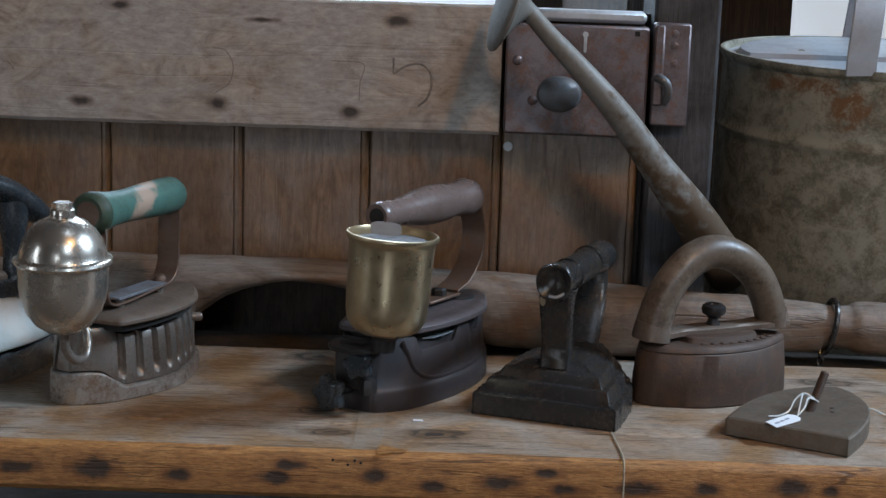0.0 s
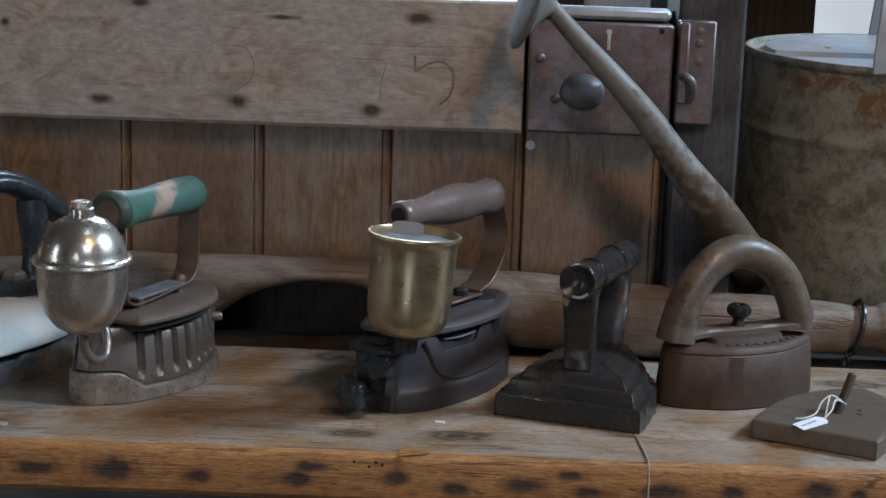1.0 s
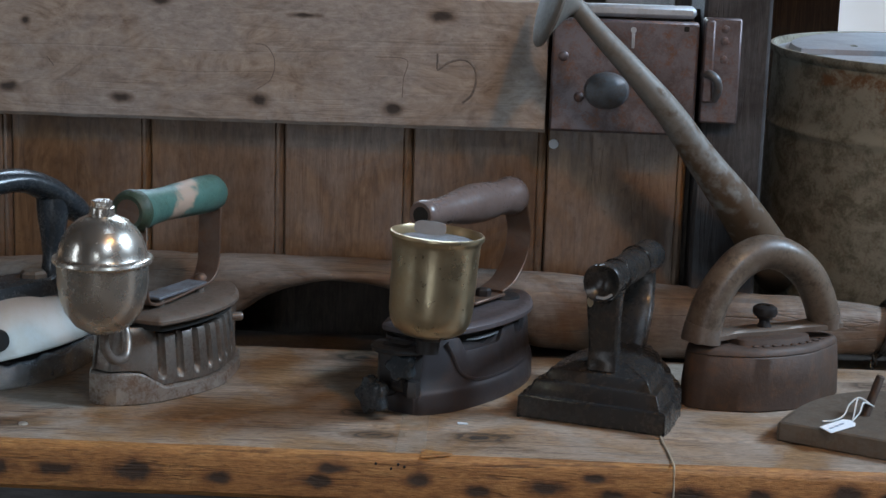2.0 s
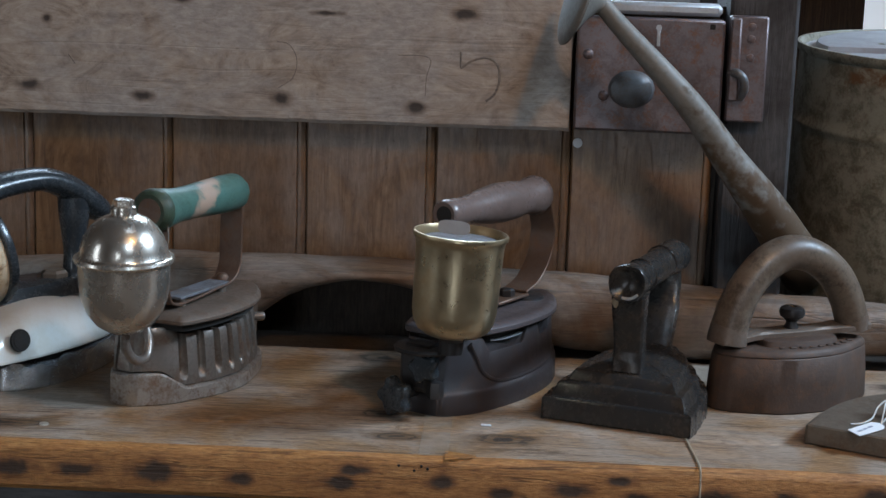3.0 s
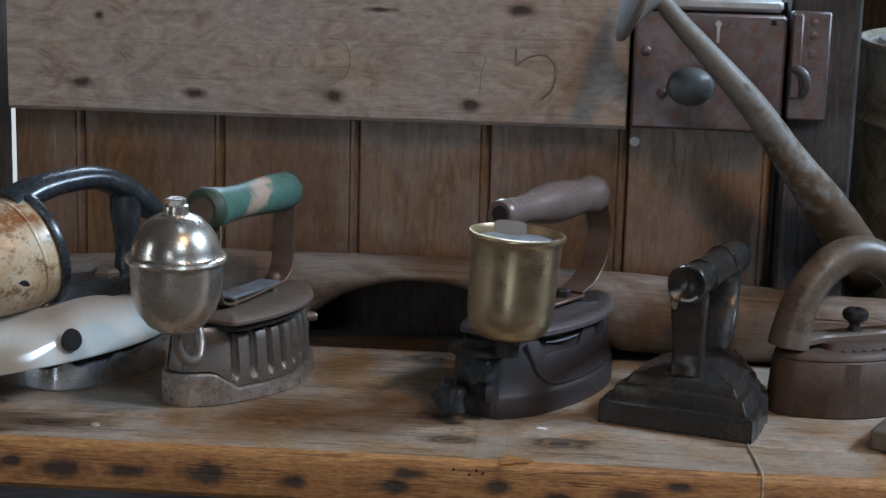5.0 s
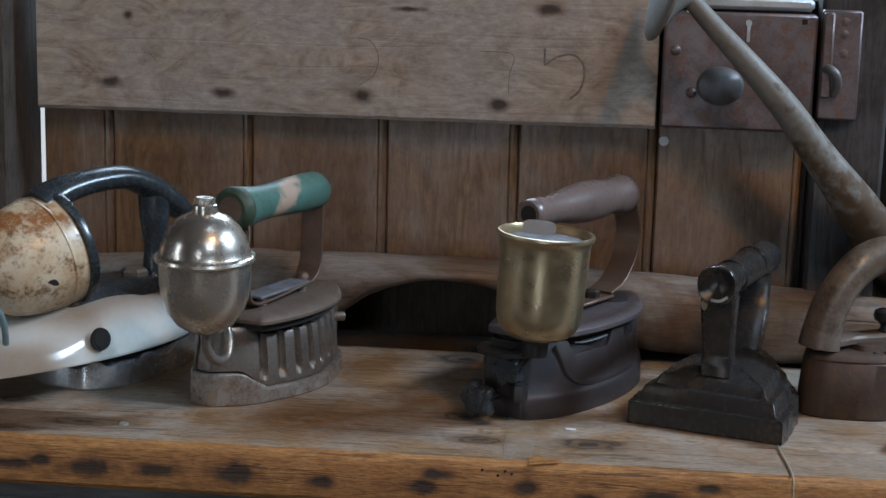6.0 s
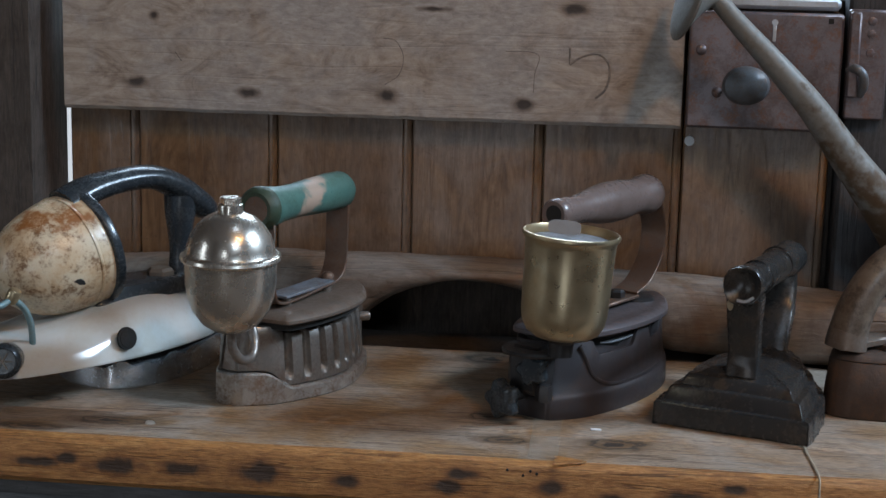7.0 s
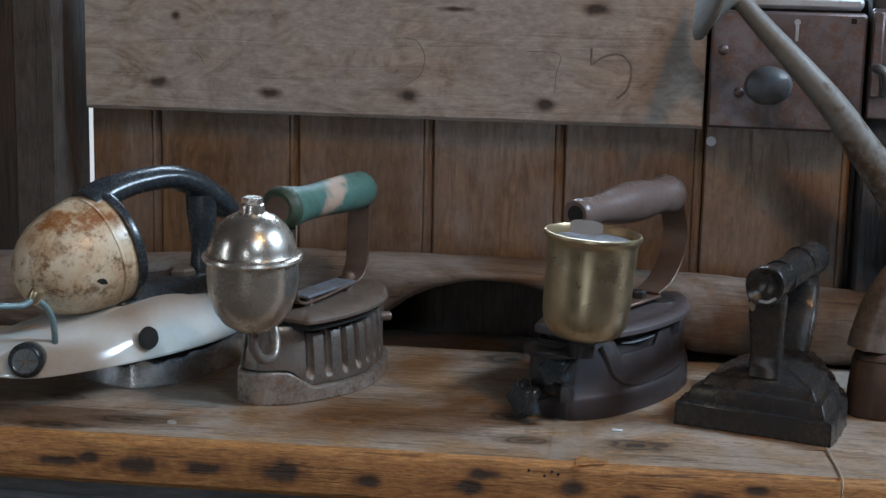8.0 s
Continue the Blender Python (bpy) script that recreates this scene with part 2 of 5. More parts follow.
ceiling_wood = wood("ceiling_wood", (0.04, 0.025, 0.016), (0.10, 0.065, 0.04), (0.15, 0.10, 0.07), 0, 0.7, 0.3)
polished_wood = metal("varnished_handle_wood", (0.150, 0.110, 0.098), (0.10, 0.064, 0.050), (0.05, 0.03, 0.02), 0.0, 0.24, 0.7, 0.3, 14, 0.02)
arch_wood = metal("worn_arch_handle_wood", (0.145, 0.112, 0.084), (0.080, 0.052, 0.034), (0.03, 0.02, 0.013), 0.0, 0.28, 0.85, 0.7, 32, 0.08)
nickel = metal("tarnished_nickel", (0.58, 0.53, 0.465), (0.38, 0.32, 0.25), (0.16, 0.10, 0.06), 0.90, 0.22, 0.35, 0.10, 6, 0.003)
brass = metal("dull_brass", (0.47, 0.385, 0.25), (0.36, 0.235, 0.105), (0.24, 0.185, 0.11), 0.92, 0.27, 0.85, 0.25, 8, 0.012)
grey_iron = metal("brown_grey_iron", (0.235, 0.205, 0.180), (0.10, 0.072, 0.054), (0.11, 0.055, 0.028), 0.65, 0.30, 0.75, 0.5, 40, 0.18)
sole_iron = metal("worn_sole_iron", (0.46, 0.42, 0.38), (0.17, 0.12, 0.085), (0.15, 0.07, 0.03), 0.75, 0.30, 0.7, 0.8, 55, 0.2)
black_iron = metal("blackened_cast_iron", (0.020, 0.0175, 0.0175), (0.023, 0.018, 0.016), (0.055, 0.036, 0.027), 0.2, 0.36, 0.6, 0.3, 50, 0.2)
cup_iron_body = metal("purple_brown_sooty_iron", (0.050, 0.042, 0.044), (0.040, 0.031, 0.030), (0.075, 0.045, 0.032), 0.3, 0.40, 0.6, 0.4, 40, 0.12)
steel_grey = metal("blue_grey_worn_steel", (0.125, 0.128, 0.135), (0.08, 0.072, 0.07), (0.12, 0.07, 0.04), 0.4, 0.42, 0.6, 0.4, 45, 0.2)
dusty_black = metal("dusty_dark_cover", (0.120, 0.102, 0.106), (0.075, 0.062, 0.062), (0.08, 0.05, 0.035), 0.3, 0.3, 0.6, 0.3, 40, 0.12)
flat_black = metal("glossy_black_paint_on_iron", (0.034, 0.033, 0.033), (0.030, 0.023, 0.016), (0.075, 0.047, 0.025), 0.3, 0.20, 0.4, 0.35, 22, 0.30)
rusty_iron = metal("rust_brown_iron", (0.068, 0.042, 0.030), (0.050, 0.029, 0.020), (0.13, 0.060, 0.028), 0.25, 0.55, 0.6, 0.5, 50, 0.4)
tin_top = metal("dusty_tin", (0.185, 0.145, 0.118), (0.11, 0.08, 0.06), (0.12, 0.06, 0.03), 0.45, 0.34, 0.6, 0.4, 40, 0.15)
strap_steel = metal("brown_strap_steel", (0.15, 0.10, 0.075), (0.09, 0.05, 0.035), (0.16, 0.07, 0.03), 0.6, 0.42, 0.6, 0.6, 50, 0.2)
plate_iron = metal("grey_slug_iron", (0.158, 0.128, 0.100), (0.100, 0.074, 0.053), (0.13, 0.07, 0.035), 0.5, 0.5, 0.7, 0.4, 45, 0.3)
lock_iron = metal("purple_brown_lock_iron", (0.165, 0.135, 0.14), (0.075, 0.048, 0.042), (0.17, 0.075, 0.04), 0.5, 0.36, 0.7, 0.8, 50, 0.35)
zinc = metal("galvanised_zinc", (0.275, 0.262, 0.208), (0.095, 0.083, 0.054), (0.12, 0.062, 0.028), 0.2, 0.45, 0.9, 0.3, 42, 0.12,
             [(-0.085, -0.11, 0.236, 0.055, 0.05, 0.009), (-0.055, -0.125, 0.222, 0.022, 0.04, 0.022)], (0.15, 0.07, 0.025), True)
plate_blue = metal("scratched_blue_grey_plate", (0.13, 0.14, 0.16), (0.08, 0.072, 0.07), (0.12, 0.08, 0.055), 0.1, 0.6, 0.9, 0.5, 60, 0.2)
dusty_zinc = metal("dusty_lilac_zinc", (0.33, 0.335, 0.355), (0.25, 0.25, 0.26), (0.24, 0.16, 0.09), 0.15, 0.55, 0.5, 0.15, 18, 0.08)
zinc_light = metal("bright_zinc", (0.48, 0.50, 0.53), (0.32, 0.32, 0.32), (0.25, 0.17, 0.09), 0.5, 0.45, 0.5, 0.15, 30, 0.1)
# The brown spots put the lower spout's shade into its colour.
spout_zinc = metal("spout_zinc_shaded_below", (0.175, 0.163, 0.145), (0.120, 0.100, 0.078), (0.09, 0.05, 0.025), 0.15, 0.55, 0.4, 0.3, 26, 0.08, [(-0.150, -0.18, 0.070, 0.19, 0.19, 0.19), (-0.13, -0.13, 0.045, 0.17, 0.17, 0.17)], (0.075, 0.042, 0.018))
chrome_edge = metal("scuffed_chrome", (0.72, 0.75, 0.78), (0.12, 0.10, 0.085), (0.06, 0.04, 0.028), 0.9, 0.16, 0.3, 0.4, 45, 0.2)
green_paint = metal("chipped_green_paint", (0.068, 0.150, 0.125), (0.045, 0.10, 0.082), (0.03, 0.05, 0.02), 0.0, 0.28, 0.5, 0.35, 50, 0.12,
                    [(0.058, -0.011, 0.129, 0.011, 0.010, 0.011), (0.063, -0.013, 0.135, 0.012, 0.010, 0.012), (0.069, -0.012, 0.140, 0.012, 0.010, 0.012), (0.076, -0.008, 0.146, 0.012, 0.010, 0.011), (0.084, -0.003, 0.150, 0.012, 0.010, 0.010)], (0.36, 0.25, 0.185))
enamel_white = metal("cream_white_enamel", (0.54, 0.54, 0.51), (0.46, 0.40, 0.30), (0.30, 0.18, 0.08), 0.0, 0.08, 0.35, 0.08, 25, 0.03)
enamel_rust = metal("rust_stained_enamel", (0.58, 0.475, 0.335), (0.40, 0.225, 0.095), (0.13, 0.055, 0.018), 0.0, 0.22, 0.65, 0.9, 42, 0.12,
                     [(0.0, -0.020, 0.127, 0.016, 0.02, 0.010), (-0.018, -0.010, 0.122, 0.014, 0.022, 0.010), (0.026, -0.02, 0.122, 0.006, 0.022, 0.03), (-0.024, -0.012, 0.105, 0.010, 0.016, 0.010)], (0.24, 0.085, 0.02), True)
bakelite = metal("black_bakelite", (0.02, 0.024, 0.028), (0.035, 0.04, 0.042), (0.05, 0.05, 0.045), 0.0, 0.2, 0.4, 0.2, 60, 0.08)
# Near-black: paints the shade in holes and gaps, and colours the enamel chip.
hollow_dark = metal("hollow_black", (0.012, 0.011, 0.010), (0.02, 0.016, 0.012), (0.03, 0.02, 0.012), 0.0, 0.8, 0.4, 0.3)
paper = metal("white_card", (0.75, 0.77, 0.8), (0.6, 0.62, 0.66), (0.6, 0.6, 0.6), 0.0, 0.7, 0.2, 0.0)
ink = metal("grey_ink", (0.30, 0.33, 0.40), (0.36, 0.38, 0.44), (0.2, 0.2, 0.2), 0.0, 0.8, 0.2, 0.0)
thread = metal("white_thread", (0.68, 0.69, 0.68), (0.5, 0.5, 0.46), (0.5, 0.45, 0.4), 0.0, 0.8, 0.3, 0.0, 200)
twine = metal("pale_twine", (0.46, 0.38, 0.28), (0.34, 0.27, 0.2), (0.2, 0.15, 0.1), 0.0, 0.85, 0.5, 0.0, 300, 0.6)
teal_pipe = metal("faded_teal_paint", (0.16, 0.24, 0.25), (0.10, 0.15, 0.15), (0.12, 0.09, 0.06), 0.2, 0.4, 0.4, 0.3)
pencil = metal("faded_black_paint", (0.13, 0.11, 0.10), (0.22, 0.175, 0.14), (0.30, 0.235, 0.19), 0.0, 0.8, 0.9, 0.8, 120)
bare_metal = metal("rubbed_chip", (0.42, 0.33, 0.22), (0.3, 0.22, 0.14), (0.3, 0.2, 0.1), 0.0, 0.6)
mossy_paint = metal("dark_mossy_paint", (0.028, 0.05, 0.028), (0.02, 0.03, 0.015), (0.05, 0.04, 0.02), 0.0, 0.5, 0.6, 0.5, 90, 0.4)
daylight = glow("daylight", (0.86, 0.92, 1.0), 0.55)
slit_daylight = glow("slit_daylight", (0.88, 0.94, 1.0), 0.62)


# ---- mesh helpers ----
def part(name, bm, material, parent, label="", smooth=40):
    bmesh.ops.recalc_face_normals(bm, faces=bm.faces)
    me = bpy.data.meshes.new(name)
    bm.to_mesh(me)
    bm.free()
    me.materials.append(material)
    if smooth:
        me.shade_smooth()
        me.set_sharp_from_angle(angle=radians(smooth))
    ob = new(name, me)
    ob.parent = parent
    if label:
        ob["label"] = label
    return ob


def thing(name, m, label, category, group="", kind=""):
    ob = new(name)
    ob.empty_display_size = 0.02
    ob.matrix_world = m
    return tagged(ob, label, category, group, kind)


def loft(rings, close=True, caps=True, bm=None):
    bm = bm or bmesh.new()
    vs = [[bm.verts.new(p) for p in r] for r in rings]
    n = len(vs[0])
    for a, b in zip(vs, vs[1:]):
        for i in range(n if close else n - 1):
            j = (i + 1) % n
            bm.faces.new((a[i], a[j], b[j], b[i]))
    if caps:
        bm.faces.new(vs[0][::-1])
        bm.faces.new(vs[-1])
    return bm


def lathe(profile, n=40, caps=True, m=None, bm=None):
    m = m or Matrix()
    rings = [[m @ Vector((r * math.cos(6.28318 * k / n), r * math.sin(6.28318 * k / n), z)) for k in range(n)] for r, z in profile]
    return loft(rings, True, caps, bm)


def smooth_path(pts, steps=6):
    """Catmull-Rom through the points; each point may carry more values."""
    pts = [np.array(p, float) for p in pts]
    ext = [2 * pts[0] - pts[1], *pts, 2 * pts[-1] - pts[-2]]
    out = []
    for i in range(1, len(ext) - 2):
        a, b, c, d = ext[i - 1:i + 3]
        for k in range(steps):
            u = k / steps
            out.append(0.5 * (2 * b + (c - a) * u + (2 * a - 5 * b + 4 * c - d) * u * u + (3 * b - a - 3 * c + d) * u ** 3))
    return out + [pts[-1]]


def sweep(path, section, up=(0, 0, 1), caps=True, bm=None):
    """Carries a closed section [(side, up)] or function of the index along the path."""
    path = [Vector(p[:3]) for p in path]
    rings = []
    u0 = Vector(up)
    for i, p in enumerate(path):
        d = (path[min(i + 1, len(path) - 1)] - path[max(i - 1, 0)]).normalized()
        side = d.cross(u0)
        if side.length < 0.05:
            side = d.cross(Vector((0.3, 1, 0.1)))
        side.normalize()
        u = side.cross(d)
        sec = section(i) if callable(section) else section
        rings.append([p + side * a + u * b for a, b in sec])
    return loft(rings, True, caps, bm)


def circle(r, n=14, squash=1.0):
    return [(r * math.cos(6.28318 * k / n), r * squash * math.sin(6.28318 * k / n)) for k in range(n)]


def tube(pts, r, n=14, steps=6, up=(0, 0, 1), bm=None, squash=1.0):
    """Points may carry a radius as a fourth value."""
    path = smooth_path(pts, steps) if steps > 1 else [np.array(p, float) for p in pts]
    return sweep(path, lambda i: circle(path[i][3] if len(path[i]) > 3 else r, n, squash), up, True, bm)


def strap(pts, width, thick, up, steps=6, bm=None):
    w, t = width / 2, thick / 2
    b = min(w, t) * 0.6
    sec = [(-w, -t + b), (-w + b, -t), (w - b, -t), (w, -t + b), (w, t - b), (w - b, t), (-w + b, t), (-w, t - b)]
    return sweep(smooth_path(pts, steps), sec, up, True, bm)


def block(x0, x1, y0, y1, z0, z1, bevel=0.002, bm=None, seg=1):
    own = bm or bmesh.new()
    vs = [own.verts.new((x, y, z)) for x in (x0, x1) for y in (y0, y1) for z in (z0, z1)]
    fs = [own.faces.new([vs[i] for i in f]) for f in ((0, 1, 3, 2), (4, 6, 7, 5), (0, 4, 5, 1), (2, 3, 7, 6), (0, 2, 6, 4), (1, 5, 7, 3))]
    if bevel:
        es = list({e for f in fs for e in f.edges})
        bmesh.ops.bevel(own, geom=es, offset=bevel, segments=seg, affect="EDGES", profile=0.6)
    return own


def outline(half, steps=5, ends=True):
    """A symmetric closed outline from (along, half width) points."""
    h = smooth_path(half, steps)
    right = [(p[0], -max(p[1], 0.0004)) for p in h]
    left = [(p[0], max(p[1], 0.0004)) for p in reversed(h)]
    return right + left


def layered(out, levels):
    """Stacks an outline: (z, inset) levels; the inset shrinks the outline towards its middle line."""
    x0, x1 = min(p[0] for p in out), max(p[0] for p in out)
    cx, hl, hw = (x0 + x1) / 2, (x1 - x0) / 2, max(p[1] for p in out)
    rings = []
    for z, inset in levels:
        zf = z if callable(z) else (lambda x, y, q=z: q)
        kx, ky = 1 - inset / hl, 1 - inset / hw
        rings.append([(cx + (x - cx) * kx, y * ky, zf(x, y)) for x, y in out])
    return loft(rings)


def dent(bm, amount, scale, seed=0.0):
    for v in bm.verts:
        p = v.co * scale + Vector((seed, seed * 1.7, -seed))
        v.co += Vector((noise.noise(p), noise.noise(p + Vector((11, 3, 5))), noise.noise(p + Vector((2, 17, 9))))) * amount
    return bm


def at(x, y, z=0.0, turn=0.0, tilt=(0, 0)):
    return pose(x, y, z, tilt[0], tilt[1], turn)


# ---- the room ----
def room():
    bm = block(-2.4, 2.4, -2.2, 3.2, -0.80, -0.75, 0)
    tagged(part("floor", bm, floor_wood, None), "dark worn wooden floor boards", "floor", kind="structure")
    bm = bmesh.new()
    for x0, x1, y0, y1 in ((-2.4, 0.2, -2.2, 3.2), (0.7, 2.4, -2.2, 3.2), (0.2, 0.7, -2.2, 0.3), (0.2, 0.7, 0.8, 3.2)):
        block(x0, x1, y0, y1, 2.75, 2.80, 0, bm)
    tagged(part("ceiling", bm, ceiling_wood, None), "dark wooden ceiling boards", "ceiling", kind="structure")
    # side wall with the window that lights the bench
    bm = bmesh.new()
    for y0, y1, z0, z1 in ((-2.2, 0.75, -0.75, 2.75), (1.45, 3.2, -0.75, 2.75), (0.75, 1.45, -0.75, 1.55), (0.75, 1.45, 2.25, 2.75)):
        block(2.40, 2.50, y0, y1, z0, z1, 0, bm)
    tagged(part("wall_east", bm, dark_room_wood, None), "dark boarded wall with a window opening", "wall", kind="structure")
    bm = bmesh.new()
    for y0, y1, z0, z1 in ((-2.2, -0.4, -0.75, 2.75), (0.2, 3.2, -0.75, 2.75), (-0.4, 0.2, -0.75, -0.2), (-0.4, 0.2, 1.2, 2.75)):
        block(-2.5, -2.4, y0, y1, z0, z1, 0, bm)
    tagged(part("wall_west", bm, dark_room_wood, None), "dark boarded wall", "wall", kind="structure")
    bm = bmesh.new()
    for x0, x1, z0, z1 in ((-2.4, -0.67, -0.75, 2.75), (-0.19, 1.12, -0.75, 2.75), (1.68, 2.4, -0.75, 2.75), (1.12, 1.68, -0.75, 2.04), (1.12, 1.68, 2.62, 2.75), (-0.67, -0.19, 1.2, 2.75)):
        block(x0, x1, -2.2, -2.1, z0, z1, 0, bm)
    tagged(part("wall_south", bm, dark_room_wood, None), "dark boarded wall with a window opening", "wall", kind="structure")
    # far wall of the space behind the door, with a bright opening
    bm = bmesh.new()
    for x0, x1, z0, z1 in ((-2.4, -0.55, -0.75, 2.75), (0.12, 0.508, -0.75, 2.75), (-0.55, 0.12, -0.75, 0.15), (-0.55, 0.12, 1.30, 2.75), (1.2, 2.4, -0.75, 2.75), (0.508, 1.2, -0.75, 0.0), (0.508, 1.2, 1.2, 2.75)):
        block(x0, x1, 2.3, 2.4, z0, z1, 0, bm)
    tagged(part("wall_north", bm, dark_room_wood, None), "dark boarded wall with a bright opening", "wall", kind="structure")
    bm = block(0.30, 1.4, 2.55, 2.56, -0.2, 1.4, 0)
    tagged(part("backdrop", bm, daylight, None), "pale overcast daylight outside", "daylight", kind="structure")
    bm = block(-2.4, -0.62, 1.62, 1.66, -0.75, 2.75, 0)
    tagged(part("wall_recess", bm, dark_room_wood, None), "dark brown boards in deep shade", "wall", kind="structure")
    bm = block(-0.80, 0.25, 2.55, 2.56, -0.05, 1.50, 0)
    tagged(part("backdrop_over_door", bm, daylight, None), "pale daylight beyond the half door", "daylight", kind="structure")
    bm = block(-0.545, -0.44, 1.40, 1.402, -0.4, 0.27, 0)
    tagged(part("backdrop_slit", bm, slit_daylight, None), "daylight behind the door gap", "daylight", kind="structure")


def light_blockers():
    """Adds unseen walls that keep the lamps out of the space behind the door."""
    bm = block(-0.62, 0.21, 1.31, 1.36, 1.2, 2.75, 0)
    tagged(part("wall_over_door", bm, dark_room_wood, None), "unseen boards over the door that block light", "wall", kind="structure")
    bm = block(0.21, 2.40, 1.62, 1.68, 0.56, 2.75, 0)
    tagged(part("wall_header", bm, dark_room_wood, None), "unseen boards over the side opening that block light", "wall", kind="structure")
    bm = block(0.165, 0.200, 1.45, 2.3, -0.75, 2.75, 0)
    tagged(part("wall_partition", bm, dark_room_wood, None), "unseen partition behind the jamb that blocks light", "wall", kind="structure")


DOOR = pose(0, 1.265, 0, 0, 0, math.degrees(math.atan(-0.06)))


def door():
    d = thing("door_1", DOOR, "old half door of brown planks with a grey ledge board", "door", kind="structure")
    cuts = [-0.4795, -0.417, -0.2942, -0.178, -0.068, 0.045, 0.1615]
    for a, b in zip(cuts, cuts[1:]):
        # a beaded board: face, bead and groove
        prof = [(a + 0.0004, 0.046), (a + 0.0004, 0.0310), (a + 0.0022, 0.0285), (b - 0.0080, 0.0285), (b - 0.0072, 0.0302), (b - 0.0063, 0.0288), (b - 0.0040, 0.0281), (b - 0.0016, 0.0292), (b - 0.0004, 0.0315), (b - 0.0004, 0.046)]
        bm = loft([[(x, y, z) for x, y in prof] for z in (0.046, 0.08, 0.12, 0.2, 0.24, 0.285)])
        for v in bm.verts:
            v.co.x += 0.0009 * noise.noise(Vector((0.4, 3.1, v.co.z * 5)))
        part("plank", bm, plank_wood, d)
    # Added backing: stops light leaking between and under the planks.
    part("back_lining", block(-0.474, 0.1662, 0.0465, 0.058, -0.72, 0.2840, 0), post_wood, d, "added backing boards that keep light from leaking through")
    # the ledge board, with worn edges
    n = 60
    rings = []
    for i in range(n + 1):
        x = -0.4715 + (0.5145) * i / n
        w = 0.0012 * noise.noise(Vector((x * 22, 1, 0))) + 0.0006 * noise.noise(Vector((x * 70, 4, 0)))
        t = 0.0015 * noise.noise(Vector((x * 15, 7, 0)))
        z0, z1 = 0.1805 + 0.007 * min(0.0, x) + w, 0.2875 + t
        rings.append([(x, 0.0285, z0), (x, 0.003, z0), (x, 0.0, z0 + 0.003), (x, 0.0 + t * 0.3, (z0 + z1) / 2), (x, 0.0, z1 - 0.002), (x, 0.002, z1), (x, 0.0285, z1)])
    part("ledge_board", loft(rings), board_wood, d, "grey weathered ledge board with knots")
    # the figure painted on the ledge
    bm = sweep(smooth_path([(-0.0465, -0.0004, 0.242), (-0.0462, -0.0004, 0.229)], 2), circle(0.0009, 6, 0.3), (0, 1, 0))
    tube([(-0.0465, -0.0002, 0.2285), (-0.036, -0.0002, 0.2355), (-0.024, -0.0002, 0.2375), (-0.016, -0.0002, 0.231), (-0.0145, -0.0002, 0.220), (-0.018, -0.0002, 0.209), (-0.025, -0.0002, 0.2025)], 0.0010, 6, 5, (0, 1, 0), bm, 0.35)
    part("painted_figure", bm, pencil, d, "faded black painted figure 5")
    bm = tube([(-0.098, -0.0002, 0.2375), (-0.072, -0.0002, 0.236), (-0.074, -0.0002, 0.22), (-0.0745, -0.0002, 0.205)], 0.00035, 6, 5, (0, 1, 0), None, 0.35)
    part("painted_stroke", bm, pencil, d, "faded painted stroke")
    bm = tube([(-0.198, -0.0002, 0.2445), (-0.188, -0.0002, 0.243), (-0.181, -0.0002, 0.231), (-0.184, -0.0002, 0.216), (-0.196, -0.0002, 0.207)], 0.00035, 6, 5, (0, 1, 0), None, 0.35)
    part("painted_stroke", bm, pencil, d, "faded painted stroke")
    # a long split near the top edge of the board
    bm = tube([(-0.385, 0.0006, 0.272), (-0.33, 0.0004, 0.268), (-0.27, 0.0004, 0.2605), (-0.21, 0.0004, 0.258)], 0.0006, 6, 6, (0, 1, 0), None, 0.5)
    part("split", bm, hollow_dark, d, "dark split in the grain")
    bm = tube([(-0.402, 0.0004, 0.246), (-0.385, 0.0002, 0.243), (-0.377, 0.0002, 0.232), (-0.368, 0.0002, 0.220)], 0.0004, 6, 5, (0, 1, 0), None, 0.4)
    part("split", bm, hollow_dark, d, "dark split in the grain")
    bm = lathe([(0.0002, -0.002), (0.0036, -0.0016), (0.0042, 0), (0.004, 0.002)], 14, True, pose(0.0505, 0.0275, 0.169, 90))
    part("nail_head", bm, paper, d, "white painted nail head")
    # rim lock
    lock = part("rim_lock", block(0.0465, 0.1625, -0.012, 0.0285, 0.184, 0.2745, 0.002), lock_iron, d, "rusty purple-brown iron rim lock")
    # Pale zinc puts the light along the lock's top into the colour.
    part("lock_ledge", block(0.0465, 0.160, -0.003, 0.0285, 0.2765, 0.2865, 0.003), zinc_light, d, "ledge above the lock with its light painted pale")
    # Light through the keyhole is painted as a solid pale shape.
    bm = lathe([(0.0001, 0), (0.0024, 0), (0.0024, 0.0008), (0.0001, 0.0008)], 14, True, pose(0.1105, -0.0121, 0.267, 90))
    block(0.1092, 0.1118, -0.0129, -0.0121, 0.2525, 0.266, 0.0003, bm)
    part("keyhole", bm, zinc_light, lock, "pale light through the keyhole")
    part("bolt_hole", block(0.1503, 0.1543, -0.0127, -0.0118, 0.267, 0.271, 0), hollow_dark, lock, "square dark hole")
    for x, z in ((0.056, 0.2445), (0.0695, 0.212)):
        bm = lathe([(0.0042, 0), (0.0038, 0.0014), (0.0024, 0.0024), (0.0002, 0.0028)], 16, True, pose(x, -0.012, z, 90))
        part("rivet", bm, lock_iron, lock)
